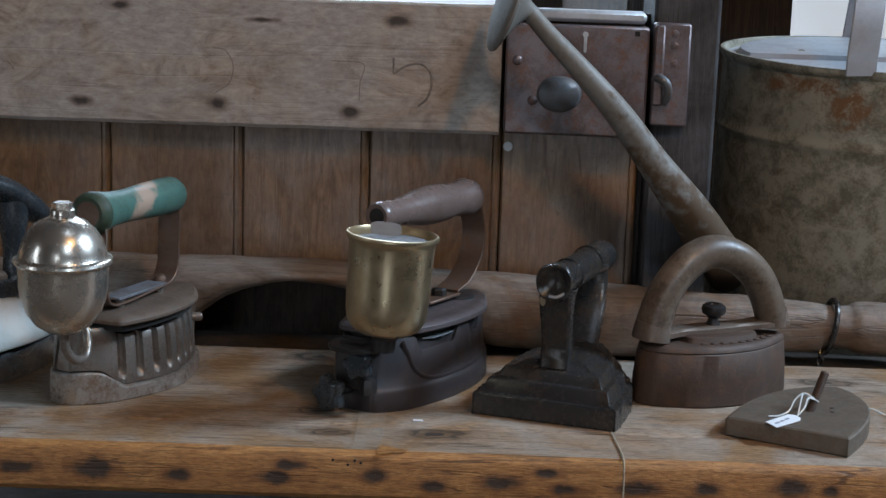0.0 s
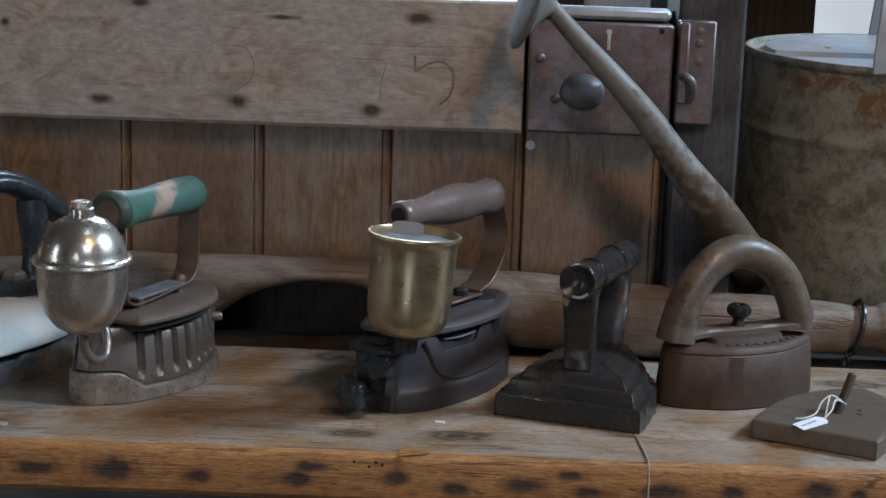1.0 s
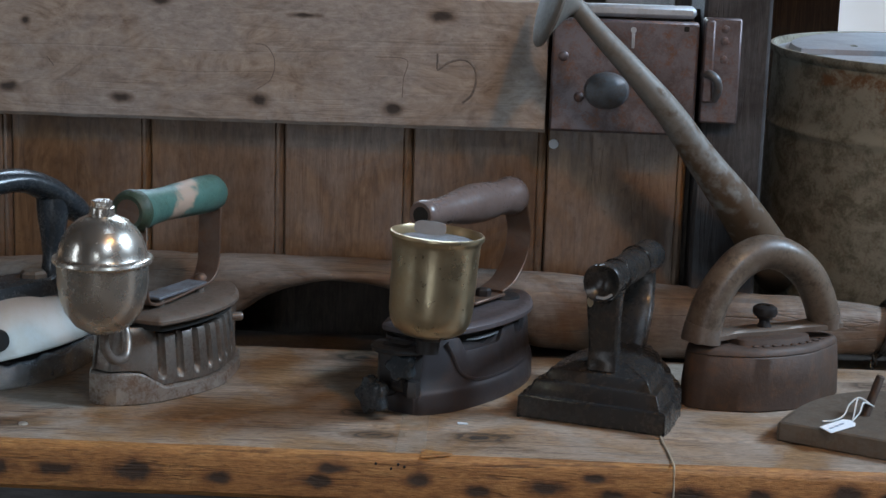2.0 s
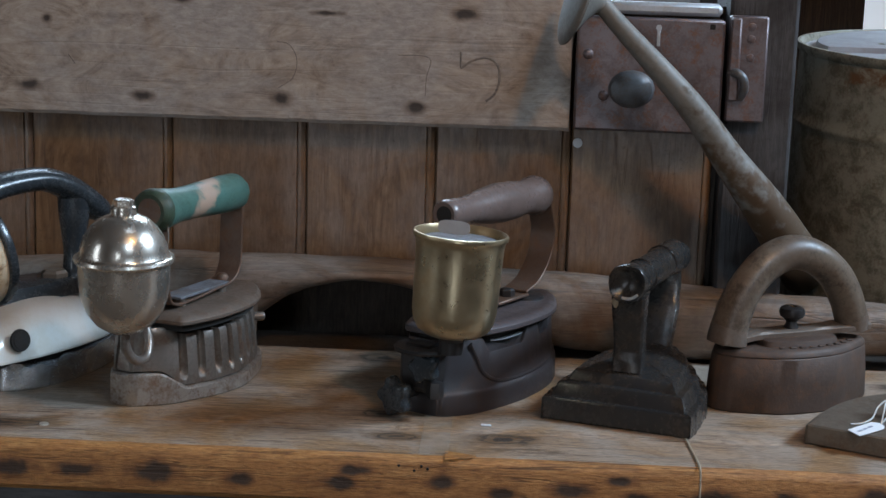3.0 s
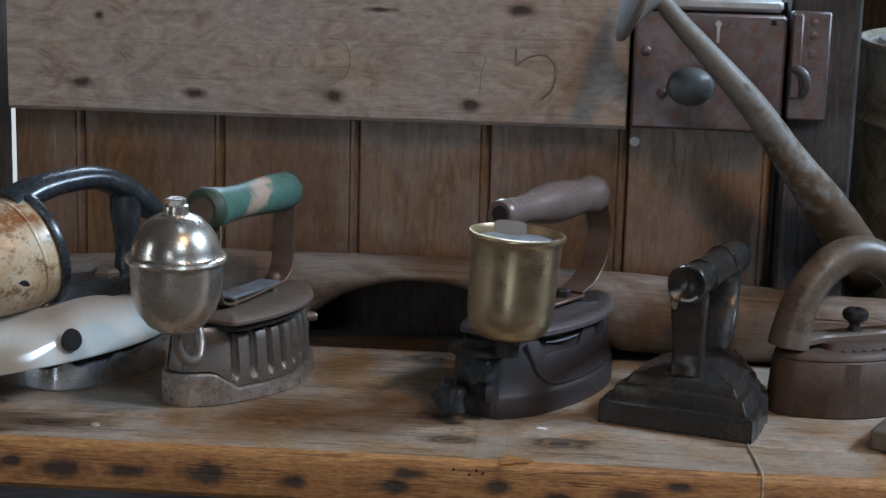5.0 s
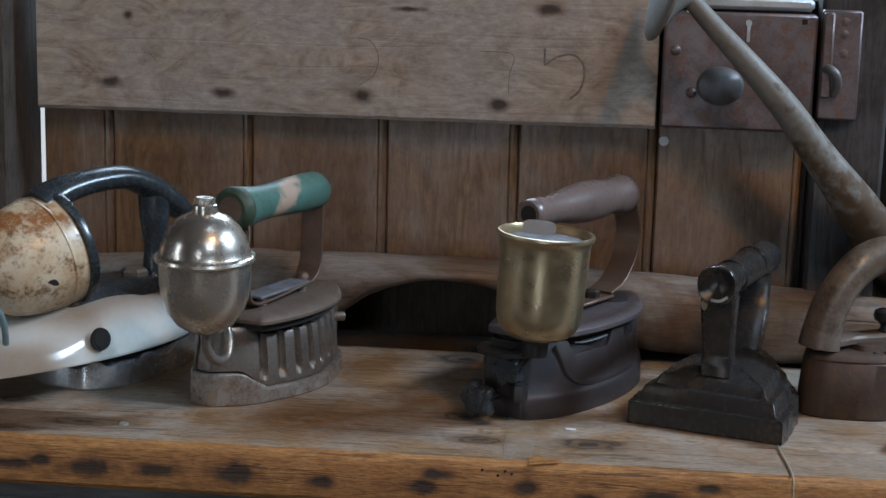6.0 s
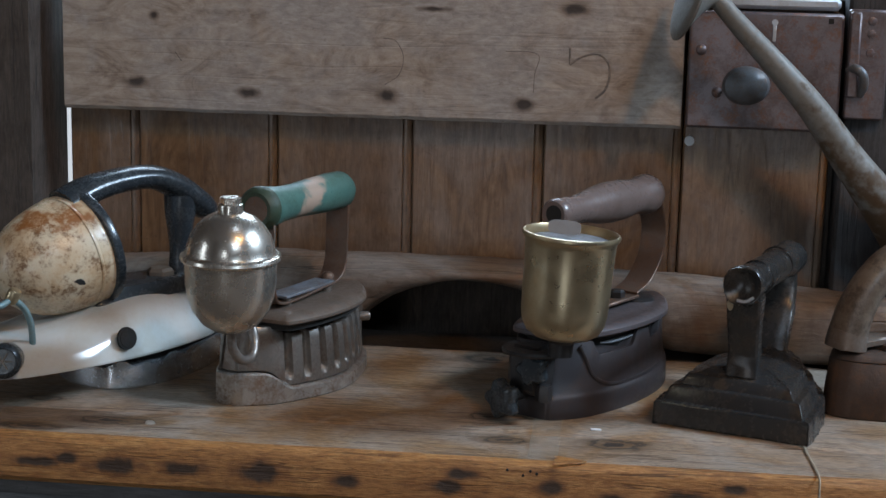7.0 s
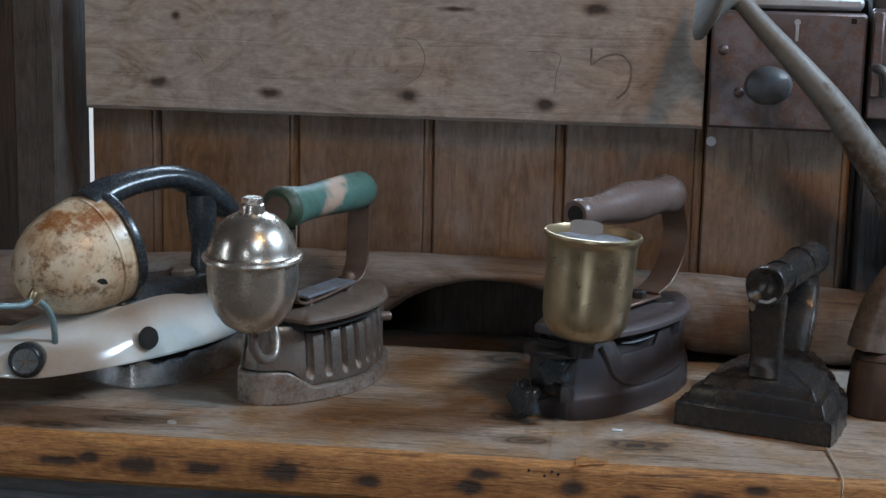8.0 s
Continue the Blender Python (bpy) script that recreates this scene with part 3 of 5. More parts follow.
    bm = lathe([(0.007, 0), (0.006, 0.006), (0.0065, 0.010), (0.013, 0.014), (0.0165, 0.020), (0.0145, 0.026), (0.008, 0.030), (0.0005, 0.031)], 28, True, pose(0.091, -0.012, 0.2195, 90) @ Matrix.Diagonal((1.1, 0.9, 1, 1)))
    part("knob", bm, steel_grey, lock, "round dark iron door knob")


def posts():
    p = thing("jamb", DOOR, "blue-grey weathered door jamb with an iron keeper", "jamb", kind="structure")
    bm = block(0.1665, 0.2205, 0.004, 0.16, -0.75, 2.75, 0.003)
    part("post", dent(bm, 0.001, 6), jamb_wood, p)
    k = part("keeper", block(0.1660, 0.196, -0.010, 0.0045, 0.195, 0.2785, 0.0015), lock_iron, p, "rusty iron keeper plate")
    bm = block(0.1662, 0.1745, -0.019, -0.0095, 0.212, 0.277, 0.0015)
    part("keeper_edge", bm, lock_iron, k, "raised edge of the keeper")
    bm = tube([(0.168, -0.013, 0.233), (0.172, -0.020, 0.2345), (0.1775, -0.0215, 0.230), (0.179, -0.019, 0.222), (0.1765, -0.013, 0.2145)], 0.0036, 12, 6)
    part("catch", bm, steel_grey, k, "curved iron catch")
    for z in (0.270, 0.2605, 0.246):
        part("screw", lathe([(0.0032, 0), (0.003, 0.0012), (0.0003, 0.0018)], 12, True, pose(0.183, -0.010, z, 90)), lock_iron, k)
    q = thing("post_left", DOOR, "dark rough-sawn timber door post", "post", kind="structure")
    n = 40
    rings = []
    for i in range(n + 1):
        z = -0.75 + 2.5 * i / n
        w = 0.002 * noise.noise(Vector((z * 7, 3, 1))) + 0.001 * noise.noise(Vector((z * 31, 8, 1)))
        rings.append([(-0.535 + w, -0.004, z), (-0.530 + w, -0.012, z), (-0.4965 + w * 0.5, -0.012, z), (-0.493 + w * 0.5, -0.006, z), (-0.4890 + w * 0.2, 0.02, z), (-0.4890, 0.045, z), (-0.535, 0.045, z)])
    part("post", loft(rings), post_wood, q)


def bench():
    b = thing("workbench", Matrix(), "weathered wooden workbench with knotty rubbed front edge", "bench")

    def slab(y0, y1, z_top, seed, name, material, n=140):
        rings = []
        for i in range(n + 1):
            x = -1.2 + 2.2 * i / n
            e0 = 0.0012 * noise.noise(Vector((x * 14, seed, 0))) + 0.0007 * noise.noise(Vector((x * 47, seed, 2)))
            e1 = 0.0010 * noise.noise(Vector((x * 12, seed + 5, 0)))
            rows = [(y0 + 0.004, -0.034)]
            rows += [(y0 + e0, -0.030), (y0 + e0, -0.006 + e0), (y0 + 0.0022 + e0, -0.0018), (y0 + 0.006 + e0, z_top - 0.0002)]
            for k in range(1, 9):
                y = y0 + (y1 - y0) * k / 9
                rows.append((y, z_top + 0.0004 * noise.noise(Vector((x * 9, y * 60, seed)))))
            rows += [(y1 - 0.002 + e1, z_top), (y1 + e1, z_top - 0.002), (y1 + e1, -0.034)]
            rings.append([(x, y, z) for y, z in rows])
        bm = loft(rings)
        return bm

    bm = slab(0.962, 1.0198, 0.0, 1.0, "front", bench_top_wood)
    front = part("front_board", bm, bench_top_wood, b, "knotty front board, grey on top")
    front.data.materials.append(bench_edge_wood)
    for f in front.data.polygons:
        if f.center.y < 0.9675:
            f.material_index = 1
    part("back_board", slab(1.0212, 1.232, 0.0003, 9.0, "back", bench_top_wood), bench_top_wood, b, "wide weathered back board")
    part("rail", block(-1.2, 1.0, 0.99, 1.02, -0.16, -0.036, 0.003), rail_wood, b, "blue-grey front rail")
    part("rear_rail", block(-1.2, 1.0, 1.2335, 1.300, -0.06, -0.0030, 0.003), post_wood, b, "dark rough rail along the back")
    for x in (-1.15, 0.9):
        for y in (1.0, 1.18):
            part("leg", block(x, x + 0.06, y, y + 0.06, -0.75, -0.036, 0.003), post_wood, b)
    part("nail", lathe([(0.0034, 0), (0.003, 0.0012), (0.0004, 0.0016)], 14, True, pose(-0.3085, 0.9965, 0.0)), nickel, b, "bright worn nail head")
    # loose splinter and its notch on the front edge
    bm = loft([[(-0.039, 0.9625, -0.001), (-0.039, 0.9745, 0.0012), (-0.0385, 0.975, 0.0004)], [(-0.020, 0.9655, 0.0), (-0.019, 0.967, 0.0012), (-0.0185, 0.968, 0.0004)]])
    part("splinter", bm, bench_edge_wood, b, "lifted splinter at the edge")
    for x, z in ((-0.068, -0.0055), (-0.058, -0.0085), (-0.0535, -0.0055), (-0.0495, -0.007)):
        part("wormhole", lathe([(0.0002, 0), (0.0009, 0.0002), (0.0009, 0.0012)], 8, True, pose(x, 0.9612, z, 90)), hollow_dark, b)
    part("fleck", dent(block(-0.017, -0.010, 1.034, 1.037, 0.0002, 0.0012, 0.0004), 0.0006, 200), paper, b, "pale fleck on the board")
    # clear tape across the board
    m, nt, bsdf = nodes_of("old_clear_tape")
    bsdf.inputs["Base Color"].default_value = (0.5, 0.42, 0.33, 1)
    bsdf.inputs["Roughness"].default_value = 0.25
    bsdf.inputs["Alpha"].default_value = 0.10
    tape = tagged(part("tape", block(-0.056, -0.037, 0.968, 1.058, 0.0010, 0.0013, 0), m, None), "strip of old clear tape stuck on the bench", "tape")
    s = [(0.1218, 1.0222, 0.0012), (0.1228, 1.0, 0.0012), (0.1238, 0.975, 0.0012), (0.1240, 0.9632, 0.0003), (0.1242, 0.9605, -0.006), (0.1246, 0.9604, -0.03), (0.1250, 0.9606, -0.09)]
    tagged(part("string", tube(s, 0.0006, 8, 5), twine, None), "thin pale string hanging over the bench edge", "string")


def yoke():
    y = thing("ox_yoke", Matrix(), "old rounded wooden ox yoke lying behind the bench", "yoke")
    # x, top z, bottom z, half depth
    prof = [(-0.62, 0.050, 0.000, 0.022), (-0.52, 0.056, -0.006, 0.026), (-0.40, 0.061, -0.010, 0.028), (-0.30, 0.0705, -0.010, 0.030), (-0.245, 0.071, -0.004, 0.030), (-0.206, 0.0705, 0.022, 0.030), (-0.18, 0.070, 0.041, 0.029), (-0.152, 0.069, 0.052, 0.028),
            (-0.124, 0.068, 0.056, 0.027), (-0.086, 0.068, 0.052, 0.027), (-0.05, 0.068, 0.040, 0.028), (-0.01, 0.067, 0.018, 0.029), (0.036, 0.066, 0.006, 0.030), (0.10, 0.062, 0.002, 0.030), (0.164, 0.058, 0.000, 0.029), (0.23, 0.055, 0.003, 0.027), (0.291, 0.052, 0.009, 0.024), (0.318, 0.050, 0.010, 0.022)]
    rings = []
    path = smooth_path(prof, 6)
    for x, top, bot, hd in path:
        zc, hz = (top + bot) / 2, (top - bot) / 2
        ring = []
        for k in range(24):
            a = 6.28318 * k / 24
            c, s = math.cos(a), math.sin(a)
            q = 0.8
            back = 1.293 - 0.06 * x - 0.004 - 1.252
            px = (x, 1.252 + (hd if c < 0 else back) * math.copysign(abs(c) ** q, c), zc + hz * math.copysign(abs(s) ** q, s))
            w = 0.0016 * noise.noise(Vector((px[0] * 12, px[1] * 40, px[2] * 40))) + 0.0008 * noise.noise(Vector((px[0] * 50, px[1] * 90, px[2] * 90)))
            ring.append((px[0], px[1] + w, px[2] + w))
        rings.append(ring)
    part("beam", loft(rings), yoke_wood, y, "grey-brown worn beam with a neck arch")
    bm = tube([(0.318, 1.252, 0.030, 0.019), (0.330, 1.252, 0.030, 0.018), (0.342, 1.252, 0.030, 0.0185), (0.352, 1.252, 0.030, 0.022), (0.375, 1.252, 0.029, 0.0225), (0.40, 1.252, 0.028, 0.021), (0.412, 1.252, 0.028, 0.012)], 0.02, 22, 5)
    part("end_knob", bm, yoke_wood, y, "turned reddish end of the yoke")
    ring = [(0.327 + 0.004 * math.sin(a) , 1.252 + 0.0215 * math.cos(a), 0.030 + 0.0225 * math.sin(a)) for a in [6.28318 * k / 20 for k in range(21)]]
    part("tie_wire", tube(ring, 0.0024, 8, 3), flat_black, y, "dark wire tied round the end")
    bm = bmesh.new()
    for ph in (0, 3.14):
        tube([(0.319 + 0.0022 * math.cos(k * 1.3 + ph) - 0.0008 * k * 0.5, 1.236 + 0.002 * math.sin(k * 1.3 + ph), 0.012 - 0.0035 * k) for k in range(11)], 0.0014, 6, 3, (0, 1, 0), bm)
    part("wire_tail", bm, flat_black, y, "twisted wire tail hanging down")


SPOUT = [(0.0600, 1.185, 0.2855), (0.0750, 1.187, 0.2690), (0.1290, 1.194, 0.2140), (0.1635, 1.203, 0.1710), (0.1950, 1.212, 0.1330), (0.2220, 1.245, 0.0985), (0.2420, 1.300, 0.076), (0.2640, 1.385, 0.050)]


def watering_can():
    c = thing("watering_can", pose(0.392, 1.425, 0.0, 4.0, 0, 0), "large dull galvanised watering can with rust under the rim", "watering can")
    body = [(0.136, -0.16), (0.140, -0.155), (0.1405, 0.0), (0.1398, 0.12), (0.1395, 0.176), (0.1395, 0.181), (0.1412, 0.1835), (0.1412, 0.1865), (0.1395, 0.189), (0.1394, 0.195), (0.139, 0.238), (0.139, 0.245), (0.141, 0.247), (0.1425, 0.250), (0.1418, 0.2535), (0.139, 0.2535), (0.1375, 0.250), (0.137, 0.243)]
    part("body", lathe(body, 72, True), zinc, c, "dull olive-grey galvanised body")
    part("lid", lathe([(0.0002, 0.2492), (0.10, 0.2488), (0.1365, 0.2475), (0.1365, 0.2440)], 64, False), dusty_zinc, c, "pale dusty zinc top")
    # raised half cover over the back of the top
    half = [(0.126 * math.cos(a), 0.126 * math.sin(a)) for a in [math.radians(-12 + 204 * k / 30) for k in range(31)]]
    bm = loft([[(x, y - 0.002, 0.2488) for x, y in half], [(x * 0.985, y * 0.985 - 0.002, 0.2535) for x, y in half], [(x * 0.93, y * 0.93, 0.2552) for x, y in half]])
    part("half_cover", bm, dusty_zinc, c, "raised pale half cover")
    part("rivet", lathe([(0.004, 0), (0.0035, 0.002), (0.0004, 0.003)], 12, True, pose(-0.072, -0.010, 0.2535)), zinc, c)
    part("rivet", lathe([(0.0045, 0), (0.004, 0.003), (0.0004, 0.004)], 12, True, pose(-0.006, -0.139, 0.2115, 90)), zinc, c)
    part("handle_strap", strap([(-0.050, -0.1365, 0.2500), (-0.050, -0.1365, 0.268), (-0.047, -0.132, 0.31), (-0.040, -0.10, 0.36), (-0.02, -0.03, 0.392), (0.0, 0.05, 0.38), (0.01, 0.1, 0.32), (0.012, 0.13, 0.25)], 0.027, 0.0025, (0.15, -1, 0.1)), dusty_zinc, c, "broad pale zinc carrying strap")
    st = thing("stool", Matrix(), "dark plain wooden stool under the watering can", "stool")
    part("seat", block(0.23, 0.56, 1.30, 1.58, -0.205, -0.172, 0.004), post_wood, st)
    for x in (0.25, 0.50):
        for y in (1.32, 1.52):
            part("leg", block(x, x + 0.04, y, y + 0.04, -0.75, -0.205, 0.003), post_wood, st)
    inv = c.matrix_world.inverted()
    pts = [Vector(p) for p in SPOUT]
    rad = [0.0068, 0.0074, 0.0104, 0.0128, 0.0165, 0.0190, 0.0200, 0.021]
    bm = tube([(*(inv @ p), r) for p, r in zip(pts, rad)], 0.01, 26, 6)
    spout = part("spout", bm, spout_zinc, c, "long tapering galvanised spout with painted shade lower down")
    tip = Vector(SPOUT[0])
    m = inv @ look(tip, tip + Vector((-0.92, -0.16, 0.28)))
    rose = [(0.0068, 0.003), (0.0085, -0.003), (0.0155, -0.011), (0.0270, -0.020), (0.0365, -0.0255), (0.0395, -0.0268), (0.0402, -0.0295), (0.039, -0.0310), (0.03, -0.0335), (0.0004, -0.0365)]
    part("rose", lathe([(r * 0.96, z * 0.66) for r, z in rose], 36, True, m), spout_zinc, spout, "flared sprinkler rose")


def lobed_knob(m, r, depth, lobes=5):
    bm = bmesh.new()
    rings = []
    for z, k in ((0, 0.80), (0.15, 0.95), (0.5, 1.0), (0.85, 0.95), (1.0, 0.78)):
        ring = []
        for i in range(40):
            a = 6.28318 * i / 40
            rr = r * k * (1 + 0.16 * math.cos(lobes * a))
            ring.append(m @ Vector((rr * math.cos(a), rr * math.sin(a), depth * z)))
        rings.append(ring)
    return loft(rings)


def green_iron():
    g = thing("petrol_iron", at(-0.2536, 1.0416, 0, 70), "old petrol pressing iron with green handle and nickel tank", "iron", "antique irons on the bench")
    # the sole and the body are leaf-shaped and stand a little askew to the handle
    half = [(0, 0.010), (0.010, 0.021), (0.023, 0.031), (0.048, 0.0395), (0.069, 0.0435), (0.096, 0.0415), (0.132, 0.0274), (0.154, 0.013), (0.165, 0.001)]
    skew = pose(-0.001, 0.0186, 0, 0, 0, -6)
    out = [(x, y if y < 0 else y * 0.7) for x, y in outline(half, 10)]

    def step(x, y=0.0):
        e = min(1.0, max(0.0, (x - 0.013) / 0.022))
        return 0.0235 - 0.0130 * e * e * (3 - 2 * e)

    bm = layered(out, [(0.0, 0.0012), (0.0015, 0.0), (lambda x, y: step(x) - 0.0012, 0.0003), (step, 0.0016)])
    bm.transform(skew)
    part("sole_plate", bm, sole_iron, g, "worn pale grey sole plate with a raised heel")
    # fluted body with a smooth raised heel
    fine = [(x, y if y < 0 else y * 0.7) for x, y in outline(half, 44)]
    n = len(fine)
    rings = []
    for f, inset in ((0.0, 0.0052), (0.03, 0.0036), (0.12, 0.0036), (0.20, 0.0038), (0.27, 0.0040), (0.36, 0.0043), (0.60, 0.0052), (0.82, 0.0062), (0.95, 0.0068), (1.0, 0.0078), (1.0, 0.0110)):
        ring = []
        for i, (x, y) in enumerate(fine):
            a, b = fine[i - 1], fine[(i + 1) % n]
            t = Vector((b[0] - a[0], b[1] - a[1], 0)).normalized()
            e = min(1.0, max(0.0, (x - 0.0255) / 0.005))
            top = 0.0545 - 0.0070 * e
            z = step(x) + 0.0004 + f * (top - step(x))
            d = 0.0
            if 0.026 < x < 0.150:
                d = 0.0055 * max(0.0, (math.cos(6.28318 * (x - 0.0325) / 0.0156) - 0.2) / 0.8) ** 0.5
                d *= min(1.0, max(0.0, (z - 0.0165) / 0.004))
            # the outline runs along the near side first, so the inward normal lies to the left of its course
            ring.append((x - t.y * (inset + d), y + t.x * (inset + d), z))
        rings.append(ring)
    bm = loft(rings)
    bm.transform(skew)
    part("body", bm, grey_iron, g, "grey fluted iron body")
    lid = outline([(0.014, 0.018), (0.018, 0.026), (0.05, 0.035), (0.085, 0.036), (0.115, 0.029), (0.145, 0.010), (0.152, 0.001)], 6)
    part("cover", layered(lid, [(0.0585, 0.001), (0.0595, 0.0), (0.0615, 0.0), (0.0645, 0.003), (0.0655, 0.012)]), tin_top, g, "dusty flat cover plate")
    part("gasket", layered(lid, [(0.053, 0.006), (0.0586, 0.005)]), hollow_dark, g)
    part("bracket", strap([(0.022, 0, 0.136), (0.020, 0, 0.105), (0.022, 0, 0.078), (0.030, 0, 0.0695), (0.05, 0, 0.0685), (0.085, 0, 0.0705), (0.108, 0, 0.0725), (0.119, 0, 0.082), (0.1215, 0, 0.105), (0.1225, 0, 0.137)], 0.0018, 0.019, (0, 1, 0)), strap_steel, g, "brown bent steel handle bracket")
    part("name_plate", block(0.038, 0.104, -0.0085, 0.0085, 0.0708, 0.0732, 0.0006), plate_blue, g, "worn grey-blue plate with faint marks")
    for x in (0.045, 0.10):
        part("pillar", lathe([(0.0035, 0.064), (0.0035, 0.070)], 12, True, pose(x, -0.004, 0)), grey_iron, g)
    part("screw", lathe([(0.005, 0.0728), (0.0048, 0.0755), (0.003, 0.0775), (0.0004, 0.078)], 16, True, pose(0.108, 0.0, 0)), strap_steel, g)
    m = pose(0.012, 0, 0.1375, 0, 90)
    prof = [(0.0085, -0.0005), (0.0118, -0.001), (0.0146, 0.0015), (0.0152, 0.006), (0.0143, 0.014), (0.0124, 0.030), (0.0122, 0.05), (0.0135, 0.075), (0.0142, 0.098), (0.0138, 0.112), (0.011, 0.1175), (0.0004, 0.119)]
    h = part("handle", lathe(prof, 36, True, m), green_paint, g, "green painted wooden handle with a bare patch")
    part("end_collar", lathe([(0.0086, -0.0012), (0.0121, -0.0018), (0.0150, 0.0012), (0.0156, 0.0040), (0.0153, 0.0075)], 36, False, m), mossy_paint, h, "dark mossy worn end")
    part("handle_core", lathe([(0.0092, -0.0014), (0.0086, 0.003), (0.0055, 0.0035), (0.0003, -0.0005)], 20, True, m), strap_steel, h, "bare wooden end of the handle")
    part("side_screw", lathe([(0.0035, 0), (0.0035, 0.006), (0.0025, 0.0075), (0.0003, 0.008)], 12, True, pose(0.118, -0.0225, 0.045, 90, 0, 30)), grey_iron, g)
    t = pose(-0.036, -0.011, 0.108, 1.5, -2.5, 0)
    lower = [(0.0004, -0.0458), (0.004, -0.0456), (0.011, -0.0438), (0.019, -0.0385), (0.025, -0.0305), (0.0285, -0.0205), (0.0300, -0.010), (0.0304, 0.002), (0.0306, 0.0035), (0.0325, 0.0045), (0.0332, 0.006), (0.0325, 0.0078), (0.0303, 0.0085), (0.0293, 0.0100), (0.0285, 0.014), (0.0262, 0.0205), (0.0222, 0.0268), (0.0165, 0.0322), (0.0105, 0.0350), (0.0072, 0.0358), (0.007, 0.0375)]
    tank = part("tank", lathe(lower, 56, True, t), nickel, g, "tarnished nickel fuel tank")
    part("wire_clip", tube([(0.000, -0.019, 0.113), (0.006, -0.018, 0.119), (0.012, -0.014, 0.128)], 0.0005, 8, 5), plate_iron, g, "thin bright wire clip")
    part("filler_neck", lathe([(0.0084, 0.0345), (0.0084, 0.038), (0.0080, 0.0410), (0.0070, 0.0416)], 24, True, t), nickel, tank)
    bm = loft([[t @ Vector((0.0072 * math.cos(a), 0.0072 * math.sin(a), z)) for a in [6.28318 * k / 6 for k in range(6)]] for z in (0.0414, 0.0455)])
    bmesh.ops.bevel(bm, geom=list(bm.edges), offset=0.0004, segments=1, affect="EDGES")
    part("cap_nut", bm, nickel, tank, "", 20)
    part("fuel_tube", tube([(-0.036, -0.011, 0.066), (-0.034, -0.011, 0.052), (-0.026, -0.0125, 0.0425), (-0.0135, -0.0125, 0.0415), (-0.006, -0.010, 0.050), (-0.003, -0.006, 0.060), (0.008, 0.0, 0.0635), (0.02, 0.0, 0.062)], 0.0033, 14, 6), grey_iron, g, "bent grey fuel tube")


def side_place(half_pts, x, inset=0.0):
    """The point on the near side of an outline, at this distance along it."""
    xs = [p[0] for p in smooth_path(half_pts, 8)]
    ws = [p[1] for p in smooth_path(half_pts, 8)]
    return -float(np.interp(x, xs, ws)) + inset


